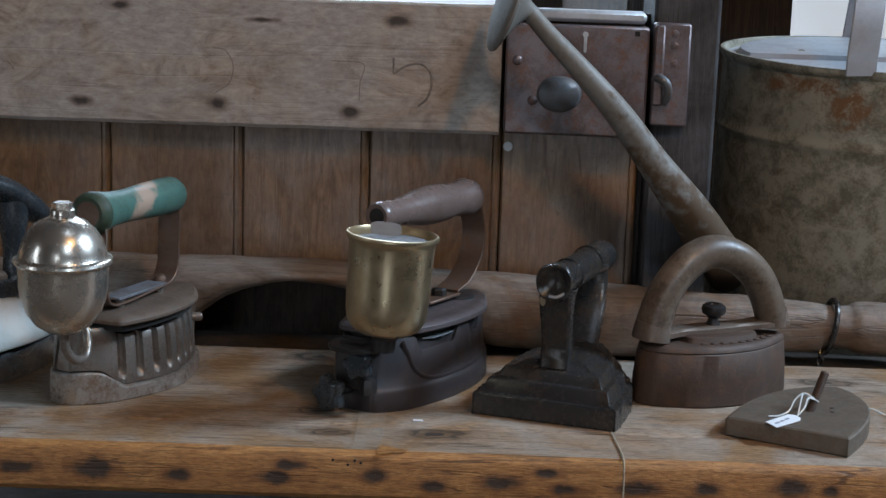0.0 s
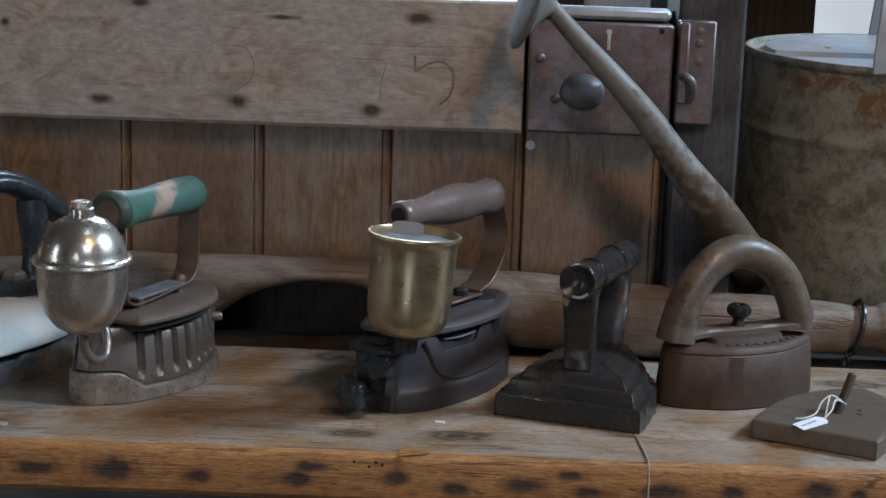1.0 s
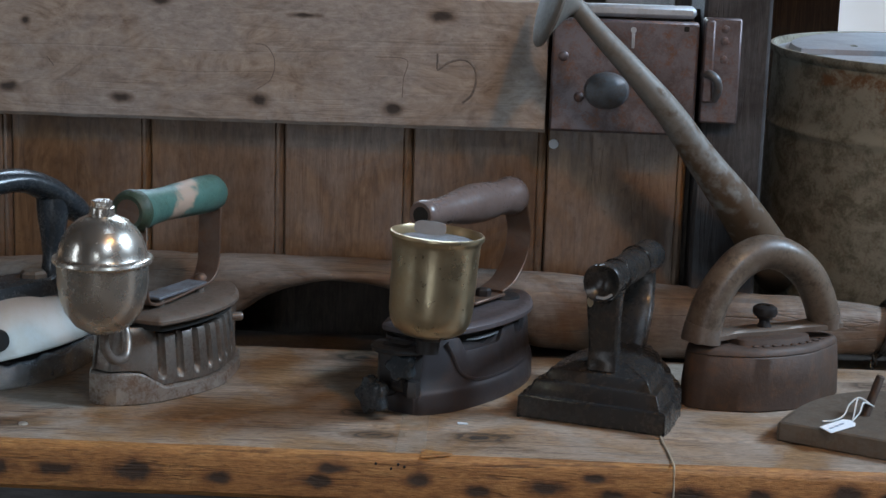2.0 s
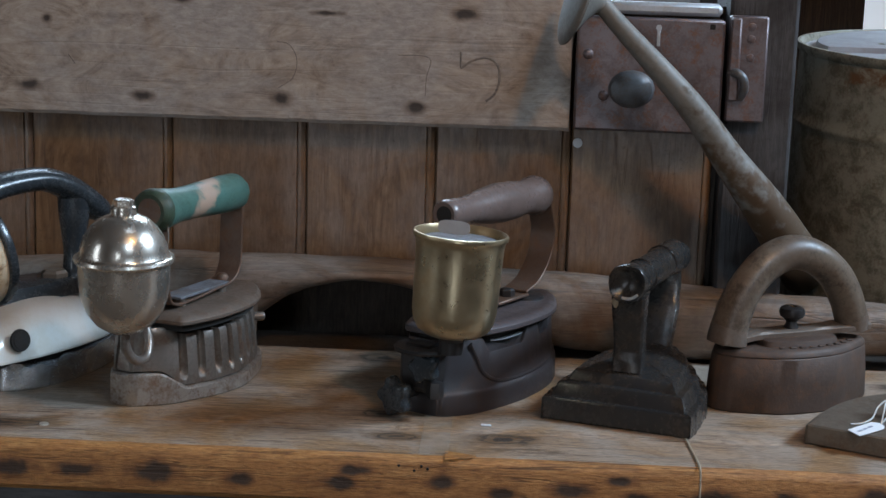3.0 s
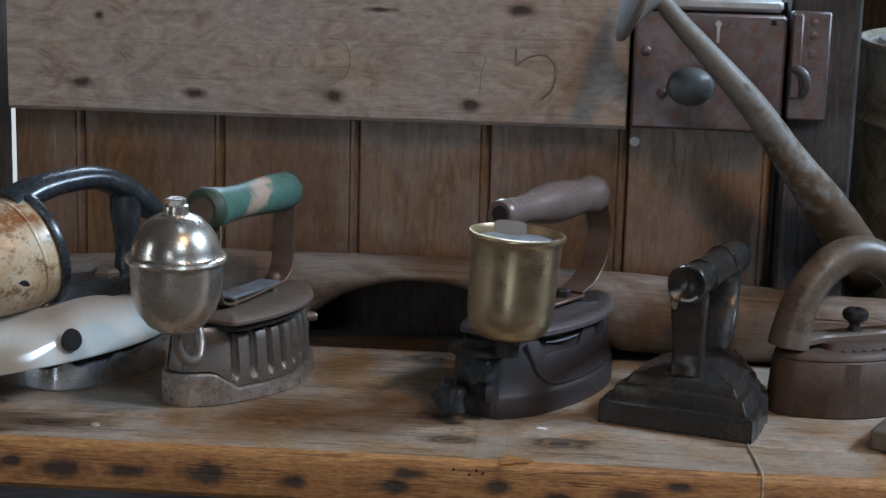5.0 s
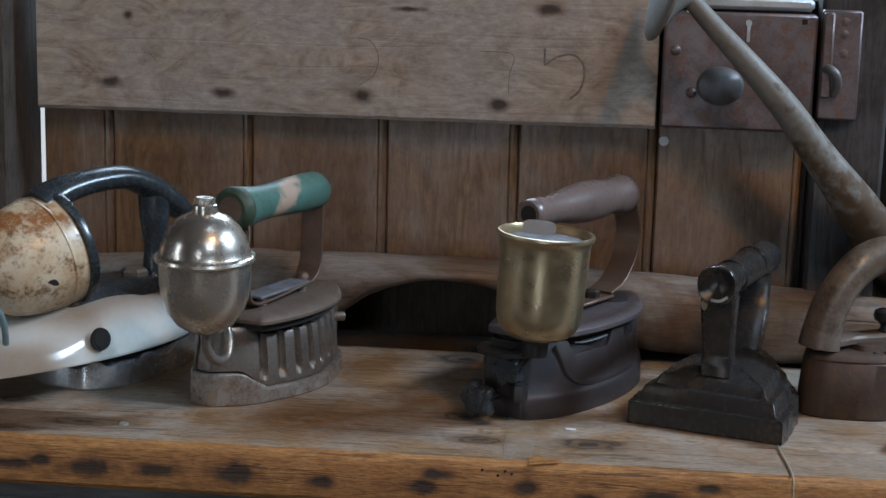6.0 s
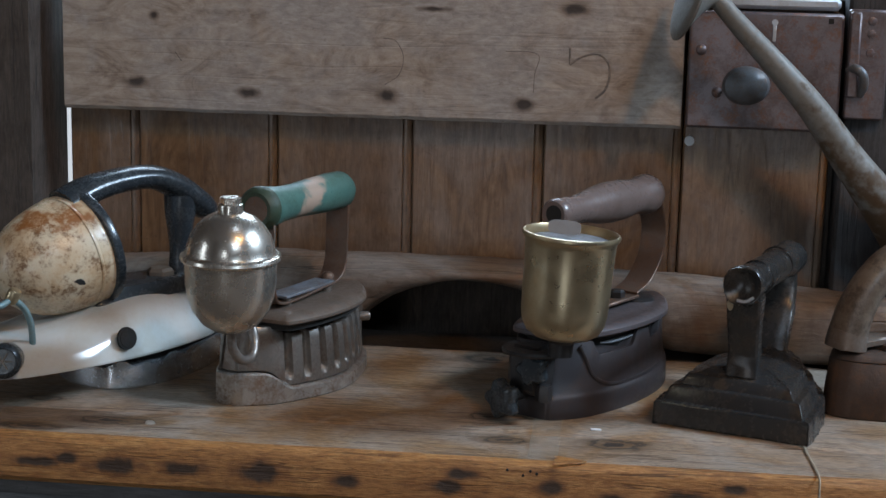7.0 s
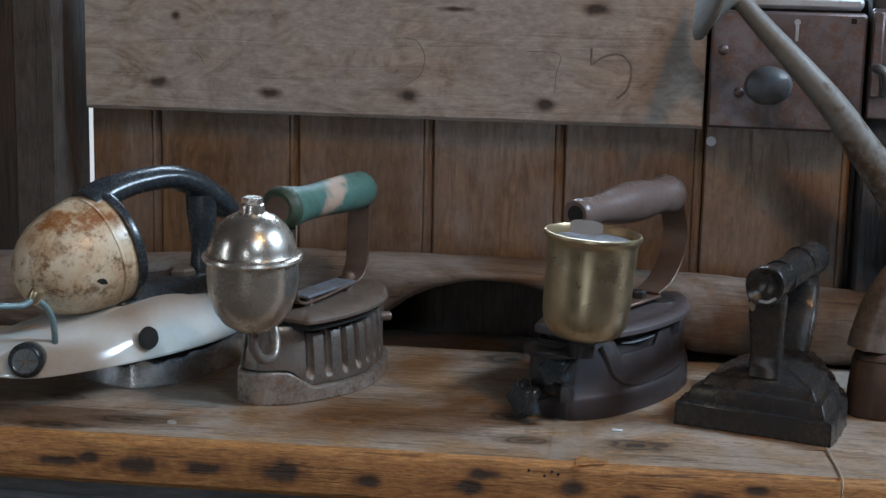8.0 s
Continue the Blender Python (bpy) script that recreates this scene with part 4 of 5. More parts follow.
def cup_iron():
    g = thing("gas_iron", at(-0.061, 1.058, 0, 60), "blackened gas pressing iron with brass cup tank and wooden handle", "iron", "antique irons on the bench")
    half = [(0, 0.014), (0.005, 0.021), (0.03, 0.034), (0.08, 0.041), (0.13, 0.035), (0.17, 0.016), (0.189, 0.001)]
    fine = outline(half, 24)

    def rim(x, y):
        z = 0.0525
        for a, b in ((0.036, 0.086), (0.112, 0.136)):
            if a - 0.006 < x < b + 0.006:
                e = min(1.0, (x - a + 0.006) / 0.010, (b + 0.006 - x) / 0.010)
                e = e * e * (3 - 2 * e)
                z -= (0.0115 if y < 0 else 0.009) * e
        return z

    lv = [(0.0, 0.001), (0.0015, 0.0), (0.014, 0.0004), (0.0165, 0.0016), (0.018, 0.003), (0.030, 0.0048), (lambda x, y: rim(x, y) - 0.0012, 0.0066), (rim, 0.0072), (lambda x, y: rim(x, y) - 0.0004, 0.0098)]
    part("body", layered(fine, lv), cup_iron_body, g, "dark grey-black cast iron body")
    part("inner_core", layered(outline(half, 8), [(0.02, 0.012), (0.0560, 0.013)]), hollow_dark, g)
    part("inner_plate", layered(outline([(0.045, 0.02), (0.06, 0.0305), (0.09, 0.031), (0.1, 0.02)], 4), [(0.0468, 0.0), (0.0478, 0.0)]), zinc_light, g, "pale plate seen through the slot")
    rib = [(0.024, 0.050), (0.029, 0.040), (0.034, 0.029), (0.044, 0.0215), (0.06, 0.0185), (0.09, 0.0185), (0.12, 0.0195), (0.15, 0.021)]
    bm = tube([(x, side_place(half, x, 0.0035 + (z - 0.018) * 0.09), z) for x, z in rib], 0.0016, 8, 6)
    part("rib", bm, cup_iron_body, g, "raised rib along the side")
    lid = outline([(0.010, 0.016), (0.016, 0.024), (0.05, 0.036), (0.09, 0.040), (0.13, 0.035), (0.165, 0.016), (0.178, 0.001)], 7)
    part("cover", layered(lid, [(0.0545, 0.001), (0.0555, 0.0), (0.0585, 0.0), (0.0605, 0.002), (0.0612, 0.008), (0.0605, 0.0095), (0.0605, 0.020)]), dusty_black, g, "flat dusty dark cover plate")
    part("boss", lathe([(0.013, 0.0600), (0.0125, 0.0628), (0.010, 0.0640), (0.0004, 0.0645)], 24, True, pose(0.142, -0.004, 0)), black_iron, g)
    part("handle_strap", strap([(0.130, 0, 0.0675), (0.150, 0, 0.074), (0.166, 0, 0.090), (0.1705, 0, 0.108), (0.1655, 0, 0.124), (0.160, 0, 0.138)], 0.0016, 0.021, (0, 1, 0)), strap_steel, g, "curved brown steel strap")
    part("strap_foot", block(0.088, 0.134, -0.0105, 0.0105, 0.0635, 0.0662, 0.0008), strap_steel, g)
    part("bolt", lathe([(0.006, 0.066), (0.006, 0.0705), (0.0045, 0.072), (0.0003, 0.0722)], 6, True, pose(0.114, -0.002, 0)), black_iron, g, "", 20)
    part("front_strap", strap([(0.030, 0, 0.136), (0.028, 0, 0.11), (0.032, 0, 0.085), (0.05, 0, 0.068), (0.09, 0, 0.0655)], 0.0016, 0.019, (0, 1, 0)), strap_steel, g)
    m = pose(0.018, 0, 0.1385, 0, 90)
    prof = [(r, 0.006 + 0.915 * z) for r, z in ((0.006, 0.001), (0.0090, 0), (0.0103, 0.002), (0.0106, 0.006), (0.0100, 0.02), (0.0098, 0.032), (0.0112, 0.046), (0.0138, 0.064), (0.0150, 0.082), (0.0146, 0.100), (0.0130, 0.117), (0.0130, 0.128), (0.0148, 0.136), (0.0153, 0.142), (0.0138, 0.148), (0.009, 0.1525), (0.0004, 0.154))]
    h = part("handle", lathe(prof, 36, True, m), polished_wood, g, "smooth dark varnished wooden handle")
    part("handle_core", lathe([(0.0062, 0.0065), (0.0058, 0.0085), (0.0003, 0.010)], 16, True, m), hollow_dark, h)
    c = g.matrix_world.inverted() @ pose(-0.0390, 1.036, 0.0625, 0.5, 3.2, 0)
    cup = [(0.0004, 0.0), (0.012, 0.0002), (0.019, 0.0018), (0.0245, 0.0055), (0.0275, 0.011), (0.0288, 0.018), (0.0292, 0.03), (0.0296, 0.052), (0.0300, 0.064), (0.0307, 0.0675), (0.0322, 0.0690), (0.0326, 0.0705), (0.0320, 0.0720), (0.0308, 0.0722), (0.0298, 0.0705), (0.0292, 0.067), (0.0290, 0.062)]
    tank = part("tank_cup", lathe(cup, 56, True, c), brass, g, "dull brass cup tank")
    part("cup_lid", lathe([(0.0290, 0.0655), (0.027, 0.0668), (0.0004, 0.0672)], 40, False, c), plate_blue, tank, "dull sunken lid")
    o = [(0.0107 * math.copysign(abs(math.cos(a)) ** 0.5, math.cos(a)), 0.0046 * math.copysign(abs(math.sin(a)) ** 0.6, math.sin(a))) for a in [6.28318 * k / 28 for k in range(28)]]
    m2 = c @ pose(-0.005, -0.010, 0.0765, 84, 0, -6)
    part("lid_tab", loft([[m2 @ Vector((x * k, y * k, z)) for x, y in o] for z, k in ((-0.0005, 1), (0.0005, 1))]), dusty_zinc, tank, "pale rounded lid tab", 20)
    part("neck", lathe([(0.008, -0.012), (0.0085, -0.003), (0.012, 0.0005)], 20, True, c), black_iron, g)
    w = g.matrix_world.inverted()
    part("valve_block", dent(block(-0.012, 0.022, -0.016, 0.012, 0.018, 0.052, 0.005), 0.0008, 60), black_iron, g, "dark valve block")
    part("collar", lathe([(0.022, 0.0475), (0.0225, 0.049), (0.0215, 0.0505)], 24, True, pose(0.0, -0.004, 0)), black_iron, g)
    for p, q, r in (((-0.0735, 1.045, 0.0175), (-0.100, 1.010, 0.0165), 0.0125), ((-0.0550, 1.046, 0.0385), (-0.070, 1.015, 0.0395), 0.0105)):
        k = w @ look(p, q)
        part("valve_knob", lobed_knob(k @ Matrix.Rotation(math.pi, 4, "X") , r, 0.011), bakelite, g, "black lobed valve knob")
        part("valve_stem", lathe([(0.0042, 0.001), (0.0046, 0.010), (0.0046, 0.014), (0.003, 0.016), (0.003, 0.03)], 16, True, k), black_iron, g, "grey valve stem")
    part("valve_nut", lathe([(0.0058, 0), (0.0062, 0.006), (0.005, 0.011)], 6, True, w @ pose(-0.0495, 1.040, 0.0175)), black_iron, g, "", 20)


def flat_iron():
    g = thing("flat_iron", at(0.0745, 1.0415, 0, 71), "black stepped cast flat iron with hollow round handle", "iron", "antique irons on the bench")
    half = [(0, 0.052), (0.0012, 0.0535), (0.03, 0.0535), (0.07, 0.0495), (0.105, 0.037), (0.135, 0.019), (0.156, 0.001)]
    out = outline(half, 16)
    lv = [(0.0, 0.0008), (0.001, 0.0), (0.0150, 0.0006), (0.0163, 0.0014), (0.0166, 0.0058), (0.0250, 0.0092), (0.0260, 0.0102), (0.0264, 0.0148), (0.0325, 0.0180), (0.0332, 0.0190), (0.0338, 0.0235), (0.0352, 0.0265), (0.0366, 0.0295), (0.0376, 0.0325), (0.0384, 0.036), (0.0392, 0.040)]
    part("base", dent(dent(layered(out, lv), 0.0010, 70, 3), 0.0007, 210, 7), flat_black, g, "sooty black stepped base", 28)
    bm = sweep(smooth_path([(0.030, 0, 0.034), (0.031, 0, 0.050), (0.0285, 0, 0.070), (0.0255, 0, 0.090)], 5), lambda i: [(a * (0.0062 + 0.00006 * i), b * (0.0102 + 0.00022 * (i - 7) * (i > 7))) for a, b in [(-1, -0.85), (-0.8, -1), (0.8, -1), (1, -0.85), (1, 0.85), (0.8, 1), (-0.8, 1), (-1, 0.85)]], (0, 1, 0))
    part("front_upright", dent(bm, 0.0005, 100), flat_black, g, "flat black upright")
    bm = sweep(smooth_path([(0.098, 0, 0.032), (0.112, 0, 0.044), (0.128, 0, 0.060), (0.1365, 0, 0.076), (0.139, 0, 0.092)], 5), lambda i: [(a * 0.006, b * (0.0135 - 0.00022 * i)) for a, b in [(-1, -0.85), (-0.8, -1), (0.8, -1), (1, -0.85), (1, 0.85), (0.8, 1), (-0.8, 1), (-1, 0.85)]], (0, 1, 0))
    part("rear_upright", dent(bm, 0.0006, 90, 5), flat_black, g, "curved black upright")
    m = pose(0.014, 0, 0.0995, 0, 91.5)
    prof = [(0.0004, 0.006), (0.004, 0.005), (0.0085, 0.003), (0.0105, 0.0), (0.0128, -0.001), (0.0138, 0.001), (0.0138, 0.006), (0.0118, 0.010), (0.0112, 0.02), (0.0116, 0.06), (0.0116, 0.110), (0.0126, 0.116), (0.0132, 0.124), (0.0126, 0.136), (0.0132, 0.141), (0.011, 0.147), (0.0004, 0.149)]
    h = part("handle", dent(lathe(prof, 32, True, m), 0.0011, 95, 2), flat_black, g, "hollow round black handle")
    bm = lathe([(0.0030, 0), (0.0027, 0.0005), (0.0003, 0.0007)], 9, True, pose(0.0193, 0.0088, 0.0850, 0, -90) @ Matrix.Diagonal((1.5, 0.8, 1, 1)))
    part("chip", dent(bm, 0.0003, 300), bare_metal, h, "pale chip in the paint")
    part("bead", tube([(0.0135, -0.008, 0.0925), (0.013, -0.003, 0.0895), (0.0135, 0.003, 0.0895)], 0.0011, 8, 4), zinc_light, h, "pale worn lip of the hollow end")
    for x in (0.052, 0.112):
        ring = [(x + 0.0015 * math.sin(2 * a), 0.0117 * math.cos(a), 0.0985 + 0.0117 * math.sin(a)) for a in [6.28318 * k / 16 for k in range(17)]]
        part("seam", tube(ring, 0.0008, 6, 2), flat_black, h)


def arch_iron():
    g = thing("sad_iron", at(0.147, 1.105, 0, 24) @ Matrix.Diagonal((0.945, 1, 1, 1)), "rust-brown sad iron with arched wooden handle", "iron", "antique irons on the bench")
    half = [(0, 0.004), (0.003, 0.010), (0.012, 0.0185), (0.04, 0.0315), (0.07, 0.0345), (0.10, 0.0295), (0.128, 0.0145), (0.140, 0.006), (0.143, 0.001)]
    out = outline(half, 7)
    part("body", dent(layered(out, [(0.0, 0.0012), (0.0015, 0.0), (0.020, 0.0012), (0.0395, 0.0030), (0.0405, 0.0040)]), 0.0003, 80), rusty_iron, g, "rust-brown cast body")
    part("top_rim", layered(out, [(0.0402, 0.0046), (0.0412, 0.0036), (0.0440, 0.0044), (0.0462, 0.0075), (0.0468, 0.012)]), rusty_iron, g, "rounded upper rim")
    small = outline([(0.036, 0.008), (0.04, 0.018), (0.07, 0.024), (0.10, 0.018), (0.108, 0.006)], 5)
    part("raised_panel", layered(small, [(0.045, 0.0), (0.0505, 0.002), (0.0515, 0.004)]), rusty_iron, g, "raised panel on the cover")
    for k in range(9):
        x = 0.045 + 0.0085 * k
        part("embossed_mark", block(x, x + 0.005, side_place(half, x, 0.0095), side_place(half, x, 0.0125), 0.0462, 0.0476, 0.0004), rusty_iron, g)
    # the metal bar that carries the handle
    prof = smooth_path([(0.0035, 0.0075, 0.050), (0.010, 0.0130, 0.0515), (0.024, 0.0115, 0.0525), (0.04, 0.0085, 0.053), (0.07, 0.0095, 0.0535), (0.10, 0.0085, 0.054), (0.118, 0.011, 0.055), (0.138, 0.010, 0.056)], 4)
    bm = loft([[(x, -w, z - 0.0025), (x, -w, z + 0.001), (x, -w * 0.8, z + 0.0025), (x, w * 0.8, z + 0.0025), (x, w, z + 0.001), (x, w, z - 0.0025)] for x, w, z in prof])
    part("handle_bar", bm, tin_top, g, "tan metal bar across the top")
    part("left_ferrule", tube([(0.0125, 0, 0.048, 0.0152), (0.0130, 0, 0.052, 0.0151), (0.0138, 0, 0.058, 0.0144), (0.0142, 0, 0.0605, 0.0140)], 0.015, 24, 4, (0, 1, 0)), tin_top, g, "tan metal ferrule")
    part("right_ferrule", tube([(0.1275, 0, 0.052, 0.0118), (0.127, 0, 0.058, 0.0125), (0.126, 0, 0.063, 0.0128)], 0.0125, 24, 4, (0, 1, 0)), tin_top, g, "tan metal ferrule")
    arch = [(0.0140, 0, 0.0590, 0.0142), (0.0195, 0, 0.076, 0.0136), (0.0300, 0, 0.0925, 0.0130), (0.046, 0, 0.1065, 0.0130), (0.066, 0, 0.1125, 0.0128), (0.088, 0, 0.1075, 0.0128), (0.107, 0, 0.094, 0.0130), (0.119, 0, 0.077, 0.0130), (0.1255, 0, 0.061, 0.0128)]
    part("arched_handle", tube(arch, 0.013, 26, 7, (0, 1, 0)), arch_wood, g, "worn arched wooden handle")
    part("knob", lathe([(0.0062, 0.0545), (0.0058, 0.057), (0.0042, 0.060), (0.0042, 0.062), (0.0062, 0.0640), (0.0088, 0.0655), (0.0098, 0.0685), (0.0090, 0.0715), (0.0065, 0.073), (0.0035, 0.0728), (0.003, 0.0718), (0.0004, 0.0715)], 28, True, pose(0.070, 0, -0.001)), black_iron, g, "small dark turned release knob")


def slug():
    g = thing("iron_slug", at(0.240, 1.0065, 0, 61), "flat grey iron slug with a rusty threaded bolt", "iron slug", "antique irons on the bench")
    half = [(0, 0.0425), (0.0006, 0.0435), (0.03, 0.0445), (0.065, 0.041), (0.095, 0.031), (0.118, 0.015), (0.128, 0.001)]
    part("plate", layered(outline(half, 7), [(0.0, 0.001), (0.001, 0.0), (0.0128, 0.0), (0.0138, 0.0012)]), plate_iron, g, "grey iron plate with a straight heel")
    w = g.matrix_world.inverted()
    m = w @ look((0.2655, 1.0495, 0.0125), (0.2765, 1.055, 0.0430)) @ Matrix.Rotation(math.pi, 4, "X")
    prof = [(0.0034, 0.0)]
    for k in range(22):
        z = 0.002 + k * 0.0013
        prof += [(0.0029, z), (0.0033, z + 0.00065)]
    prof += [(0.0026, 0.0312), (0.0004, 0.0318)]
    part("bolt", lathe(prof, 16, True, m), rusty_iron, g, "rusty threaded bolt")
    for x, y in ((0.066, -0.013), (0.056, -0.016)):
        part("hole", lathe([(0.0002, 0), (0.0018, 0.0002), (0.0018, 0.0004)], 10, True, pose(x, y, 0.0137)), hollow_dark, g)
    # tag on its thread
    t = thing("price_tag", pose(0.2405, 1.0165, 0.0152, 9, -4, 38), "small white paper tag tied on with white thread", "tag")
    card = [(-0.0135, -0.0045), (0.010, -0.0055), (0.0135, -0.003), (0.0138, 0.002), (0.010, 0.0055), (-0.0135, 0.0055)]
    part("card", loft([[(x, y, z) for x, y in card] for z in (0.0, 0.0005)]), paper, t, "white paper card", 0)
    for k, (x0, x1) in enumerate(((-0.010, -0.006), (-0.0045, -0.001), (0.0005, 0.005))):
        part("writing", block(x0, x1, -0.0008 + 0.0003 * k, 0.0007 + 0.0003 * k, 0.0006, 0.0009, 0), ink, t, "unreadable handwriting")
    i = t.matrix_world.inverted()
    bm = tube([i @ Vector(p) for p in ((0.2515, 1.026, 0.0165), (0.2575, 1.032, 0.021), (0.261, 1.039, 0.0255), (0.2665, 1.0465, 0.0235), (0.2715, 1.050, 0.0205), (0.2705, 1.0560, 0.0200), (0.264, 1.0555, 0.0235), (0.2585, 1.045, 0.0265), (0.254, 1.033, 0.0185), (0.2515, 1.026, 0.0165))], 0.0006, 8, 6)
    tube([i @ Vector(p) for p in ((0.2675, 1.047, 0.0235), (0.2600, 1.046, 0.0275), (0.2530, 1.043, 0.0235), (0.2480, 1.037, 0.0170), (0.2400, 1.031, 0.0148), (0.2320, 1.0290, 0.0146))], 0.0006, 8, 6, (0, 0, 1), bm)
    part("thread", bm, thread, t, "white cotton thread")
    s = [(0.306, 1.09, 0.0012), (0.313, 1.094, 0.0035), (0.322, 1.094, 0.0042), (0.333, 1.088, 0.0012), (0.35, 1.084, 0.0012)]
    tagged(part("loose_thread", tube(s, 0.0007, 8, 5), thread, None), "loose white cotton thread on the bench", "thread")


def white_iron():
    g = thing("enamel_iron", at(-0.400, 1.064, 0, 54), "white enamelled petrol iron with black handle and rusty tank", "iron", "antique irons on the bench")
    half = [(0.016, 0.003), (0.0175, 0.012), (0.021, 0.024), (0.028, 0.0345), (0.05, 0.0430), (0.09, 0.0385), (0.128, 0.024), (0.150, 0.010), (0.158, 0.001)]
    out = outline(half, 7)

    def edge(x, y):
        return 0.0195 + 0.0045 * max(-0.6, min(0.5, 2.2 * noise.noise(Vector((x * 75, y * 30, 0)))))

    part("sole_plate", layered(out, [(0.0, 0.0015), (0.002, 0.0), (lambda x, y: edge(x, y) - 0.001, 0.001), (edge, 0.003)]), chrome_edge, g, "scuffed chromed sole plate")
    part("burner_box", layered(out, [(0.012, 0.006), (0.042, 0.010)]), hollow_dark, g, "dark burner box")
    # enamel hood: s, half width, lower edge, crown
    prof = smooth_path([(-0.088, 0.026, 0.032, 0.041), (-0.080, 0.036, 0.030, 0.043), (-0.06, 0.0450, 0.0275, 0.0455), (-0.03, 0.0505, 0.0270, 0.0490), (0.0, 0.0515, 0.0265, 0.0550), (0.03, 0.0505, 0.0260, 0.0640), (0.06, 0.0465, 0.0255, 0.0675), (0.09, 0.0395, 0.0250, 0.0645), (0.120, 0.0280, 0.0240, 0.0540), (0.142, 0.0135, 0.0235, 0.0400), (0.153, 0.003, 0.0240, 0.029)], 5)
    rings = []
    for x, w, z0, z1 in prof:
        shape = smooth_path([(1.0, 0.0), (0.955, 0.22), (0.87, 0.48), (0.72, 0.73), (0.46, 0.92), (0.0, 1.0)], 4)
        side = [(x, -w * y, z0 + (z1 - z0) * z) for y, z in shape]
        rings.append(side + [(x, -q[1], q[2]) for q in side[-2::-1]])
    hood = part("hood", loft(rings, False, False), enamel_white, g, "glossy cream-white enamel hood", 60)
    solid = hood.modifiers.new("thickness", "SOLIDIFY")
    solid.thickness, solid.offset = 0.0018, -1
    part("tail_cover", loft([[(-0.0875, -0.0255 * math.cos(a), 0.0322 + 0.0086 * math.sin(a)) for a in [math.pi * k / 16 for k in range(17)]], [(-0.090, -0.023 * math.cos(a), 0.033 + 0.006 * math.sin(a)) for a in [math.pi * k / 16 for k in range(17)]]]), enamel_white, g)
    bm = lathe([(0.0078, 0.001), (0.0082, -0.0006), (0.0068, -0.0012), (0.0062, 0.0015), (0.0003, 0.002)], 24, True, pose(0.0275, -0.0505, 0.0415, 80, 0, 0))
    part("hole", bm, hollow_dark, hood, "dark round screw hole")
    part("hole_screw", lathe([(0.0055, 0), (0.005, 0.0018), (0.0004, 0.0025)], 18, True, pose(0.0285, -0.0494, 0.0412, 80, 0, 0)), cup_iron_body, hood, "dull screw in the hole")
    # handle plate, nut and feet
    plate = outline([(0.024, 0.014), (0.03, 0.021), (0.06, 0.022), (0.10, 0.019), (0.118, 0.012), (0.123, 0.003)], 5)
    part("handle_plate", layered(plate, [(0.060, -0.003), (0.0665, 0.0), (0.0705, 0.0015), (0.0715, 0.005)]), bakelite, g, "black base plate of the handle")
    part("plate_nut", loft([[(0.093 + r * math.cos(a), -0.004 + r * math.sin(a), z) for a in [6.28318 * k / 6 for k in range(6)]] for z, r in ((0.0705, 0.0105), (0.0745, 0.0105), (0.0765, 0.008), (0.0765, 0.0035))]), plate_iron, g, "grey hexagon nut", 20)
    part("foot_screw", lathe([(0.0065, 0.066), (0.006, 0.073), (0.004, 0.0755), (0.0003, 0.076)], 16, True, pose(0.031, -0.015, 0)), bakelite, g, "rounded black screw")
    hp = [(0.012, 0, 0.1310, 0.0115), (0.030, 0, 0.1392, 0.0102), (0.055, 0, 0.1442, 0.0092), (0.086, 0, 0.1450, 0.0090), (0.109, 0, 0.1368, 0.0098), (0.128, 0, 0.1235, 0.0104), (0.1395, 0, 0.1155, 0.0085), (0.1445, 0, 0.1120, 0.003)]
    h = part("handle", tube(hp, 0.0105, 22, 7, (0, 1, 0), None, 1.45), bakelite, g, "glossy black curved handle")
    leg = [(0.1155, 0, 0.131, 0.0125), (0.1148, 0, 0.116, 0.0112), (0.1145, 0, 0.104, 0.0095), (0.1125, 0, 0.085, 0.0062), (0.1120, 0, 0.066, 0.0080)]
    part("handle_leg", tube(leg, 0.009, 18, 6, (0, 1, 0), None, 1.1), bakelite, h, "black front leg of the handle")
    t = pose(0.0275, 0, 0.0995, 0, -103, 0)
    part("tank_ring", lathe([(0.0400, -0.005), (0.0436, -0.0042), (0.0445, -0.001), (0.0438, 0.0022), (0.0410, 0.0032)], 56, False, t), bakelite, g, "black ring that holds the tank")
    part("tank_back", lathe([(0.0395, -0.004), (0.034, -0.0062), (0.0003, -0.007)], 40, False, t), zinc_light, g)
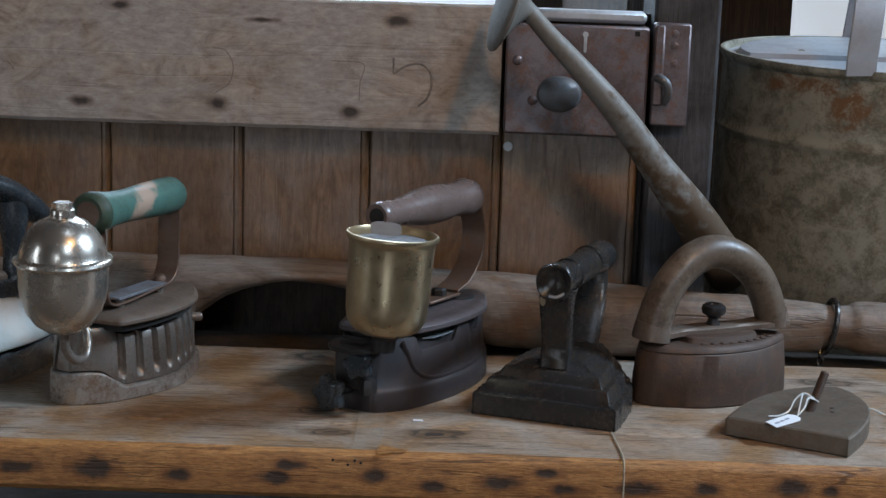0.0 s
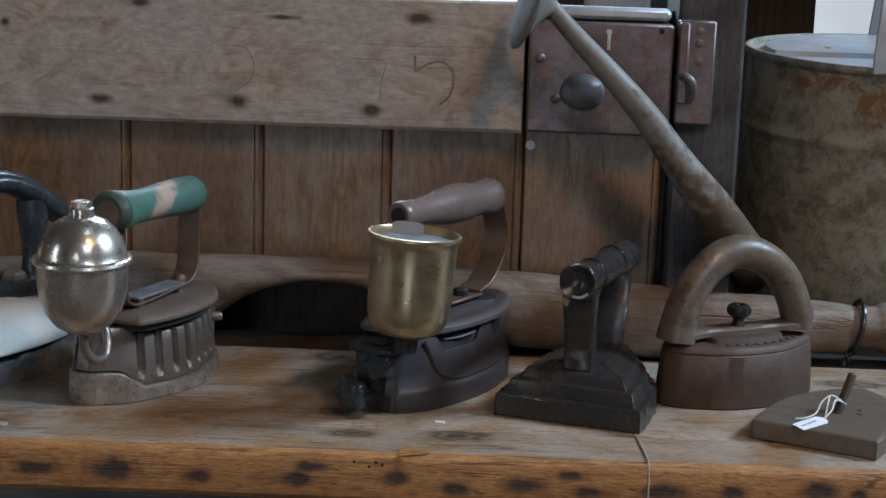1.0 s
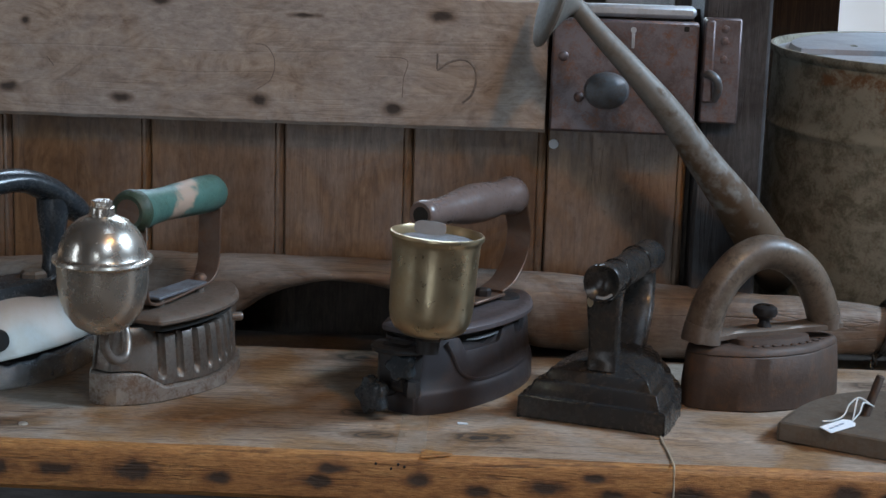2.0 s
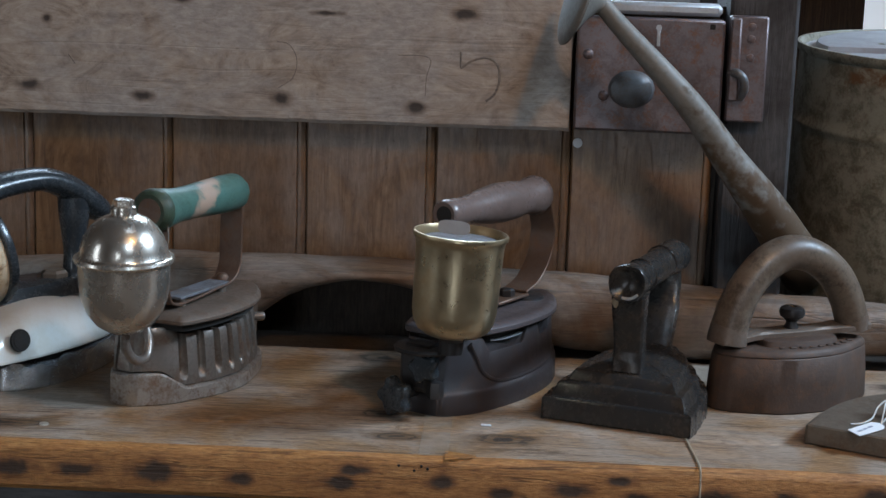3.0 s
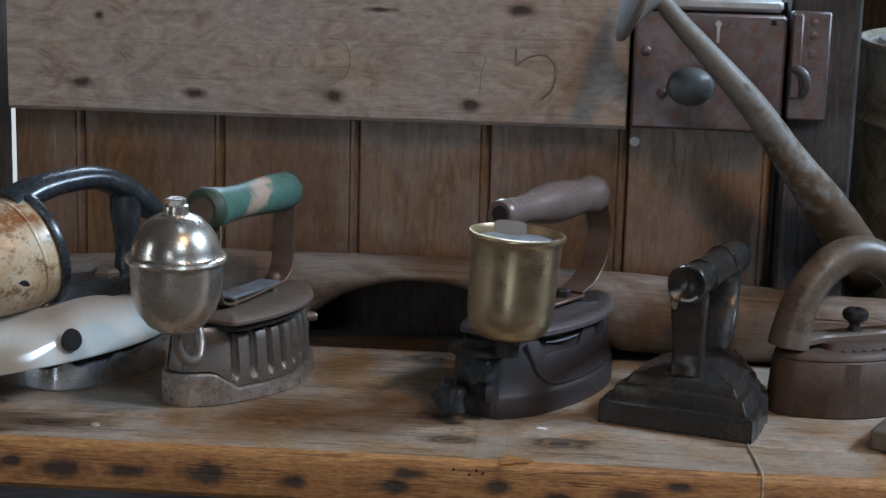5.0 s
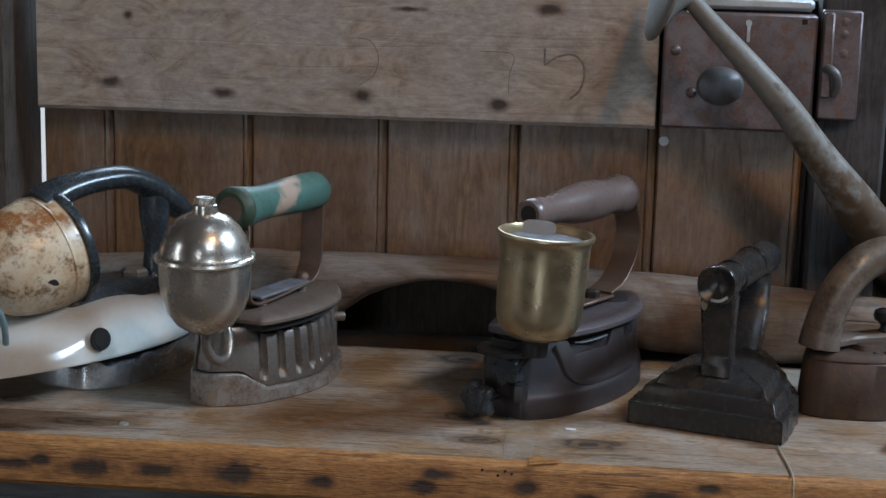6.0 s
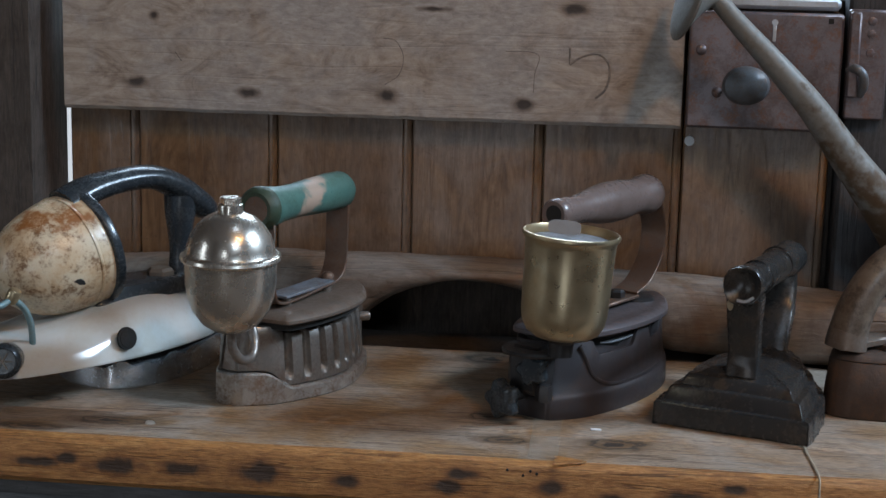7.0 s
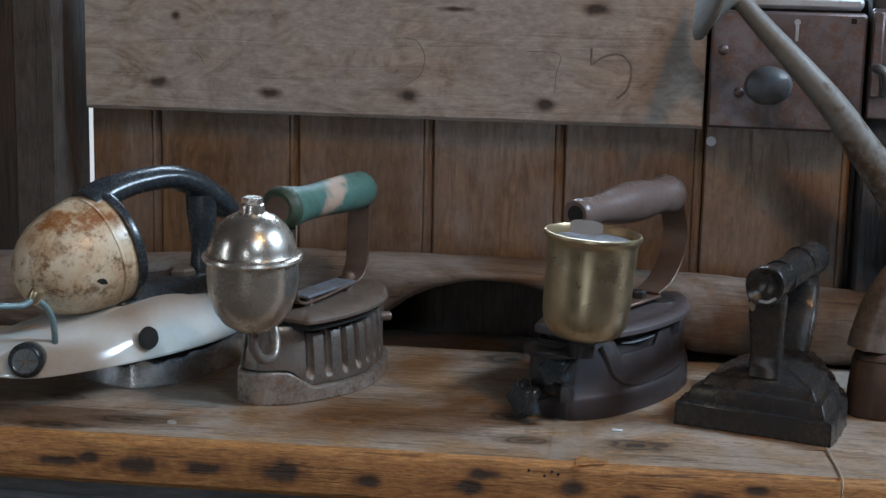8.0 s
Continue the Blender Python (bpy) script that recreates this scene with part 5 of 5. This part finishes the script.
    egg = [(r * 1.035, z) for r, z in ((0.0395, -0.004), (0.0402, 0.003), (0.0398, 0.012), (0.0404, 0.0128), (0.0404, 0.0142), (0.0396, 0.015), (0.0388, 0.024), (0.0366, 0.036), (0.0330, 0.047), (0.0272, 0.0570), (0.0192, 0.0655), (0.0098, 0.0705), (0.0004, 0.0722))]
    tank = part("tank", lathe(egg, 56, True, t), enamel_rust, g, "rust-stained cream enamel tank")
    part("chip", lathe([(0.0072, -0.0008), (0.0058, 0.0006), (0.0003, 0.0010)], 14, True, pose(-0.002, -0.0352, 0.0805, 118, 0, -12)), hollow_dark, tank, "dark chip in the enamel")
    # filler pipe and valve
    part("filler_cap", lathe([(0.0042, -0.005), (0.0046, -0.002), (0.0046, 0.003), (0.0036, 0.0046), (0.0004, 0.005)], 20, True, pose(-0.0490, -0.0300, 0.0800, 25, 15, 0)), brass, g, "small brass filler cap")
    part("fuel_pipe", tube([(-0.086, -0.030, 0.0775), (-0.070, -0.030, 0.0755), (-0.059, -0.030, 0.0745), (-0.050, -0.030, 0.0770), (-0.041, -0.030, 0.070), (-0.036, -0.030, 0.058), (-0.035, -0.030, 0.044)], 0.0023, 12, 6), teal_pipe, g, "faded teal fuel pipe")
    m = pose(-0.058, -0.034, 0.0385, 80, 0, -40)
    part("valve_knob", lathe([(0.0095, -0.006), (0.0115, -0.002), (0.0118, 0.014), (0.0110, 0.017), (0.009, 0.0185), (0.0082, 0.0178), (0.0003, 0.0178)], 28, True, m), bakelite, g, "ribbed black valve knob")
    bm = bmesh.new()
    for a in (0, 60, 120):
        q = m @ Matrix.Rotation(radians(a), 4, "Z")
        tube([q @ Vector((-0.0062, 0, 0.0182)), q @ Vector((0.0062, 0, 0.0182))], 0.0006, 6, 1, (0, 0.3, 1), bm)
    part("knob_mark", bm, plate_iron, g, "embossed mark on the knob")
    part("inner_tongue", block(-0.055, 0.0, -0.012, 0.012, 0.018, 0.032, 0.003), flat_black, g)


room()
light_blockers()
door()
posts()
bench()
yoke()
watering_can()
white_iron()
green_iron()
cup_iron()
flat_iron()
arch_iron()
slug()
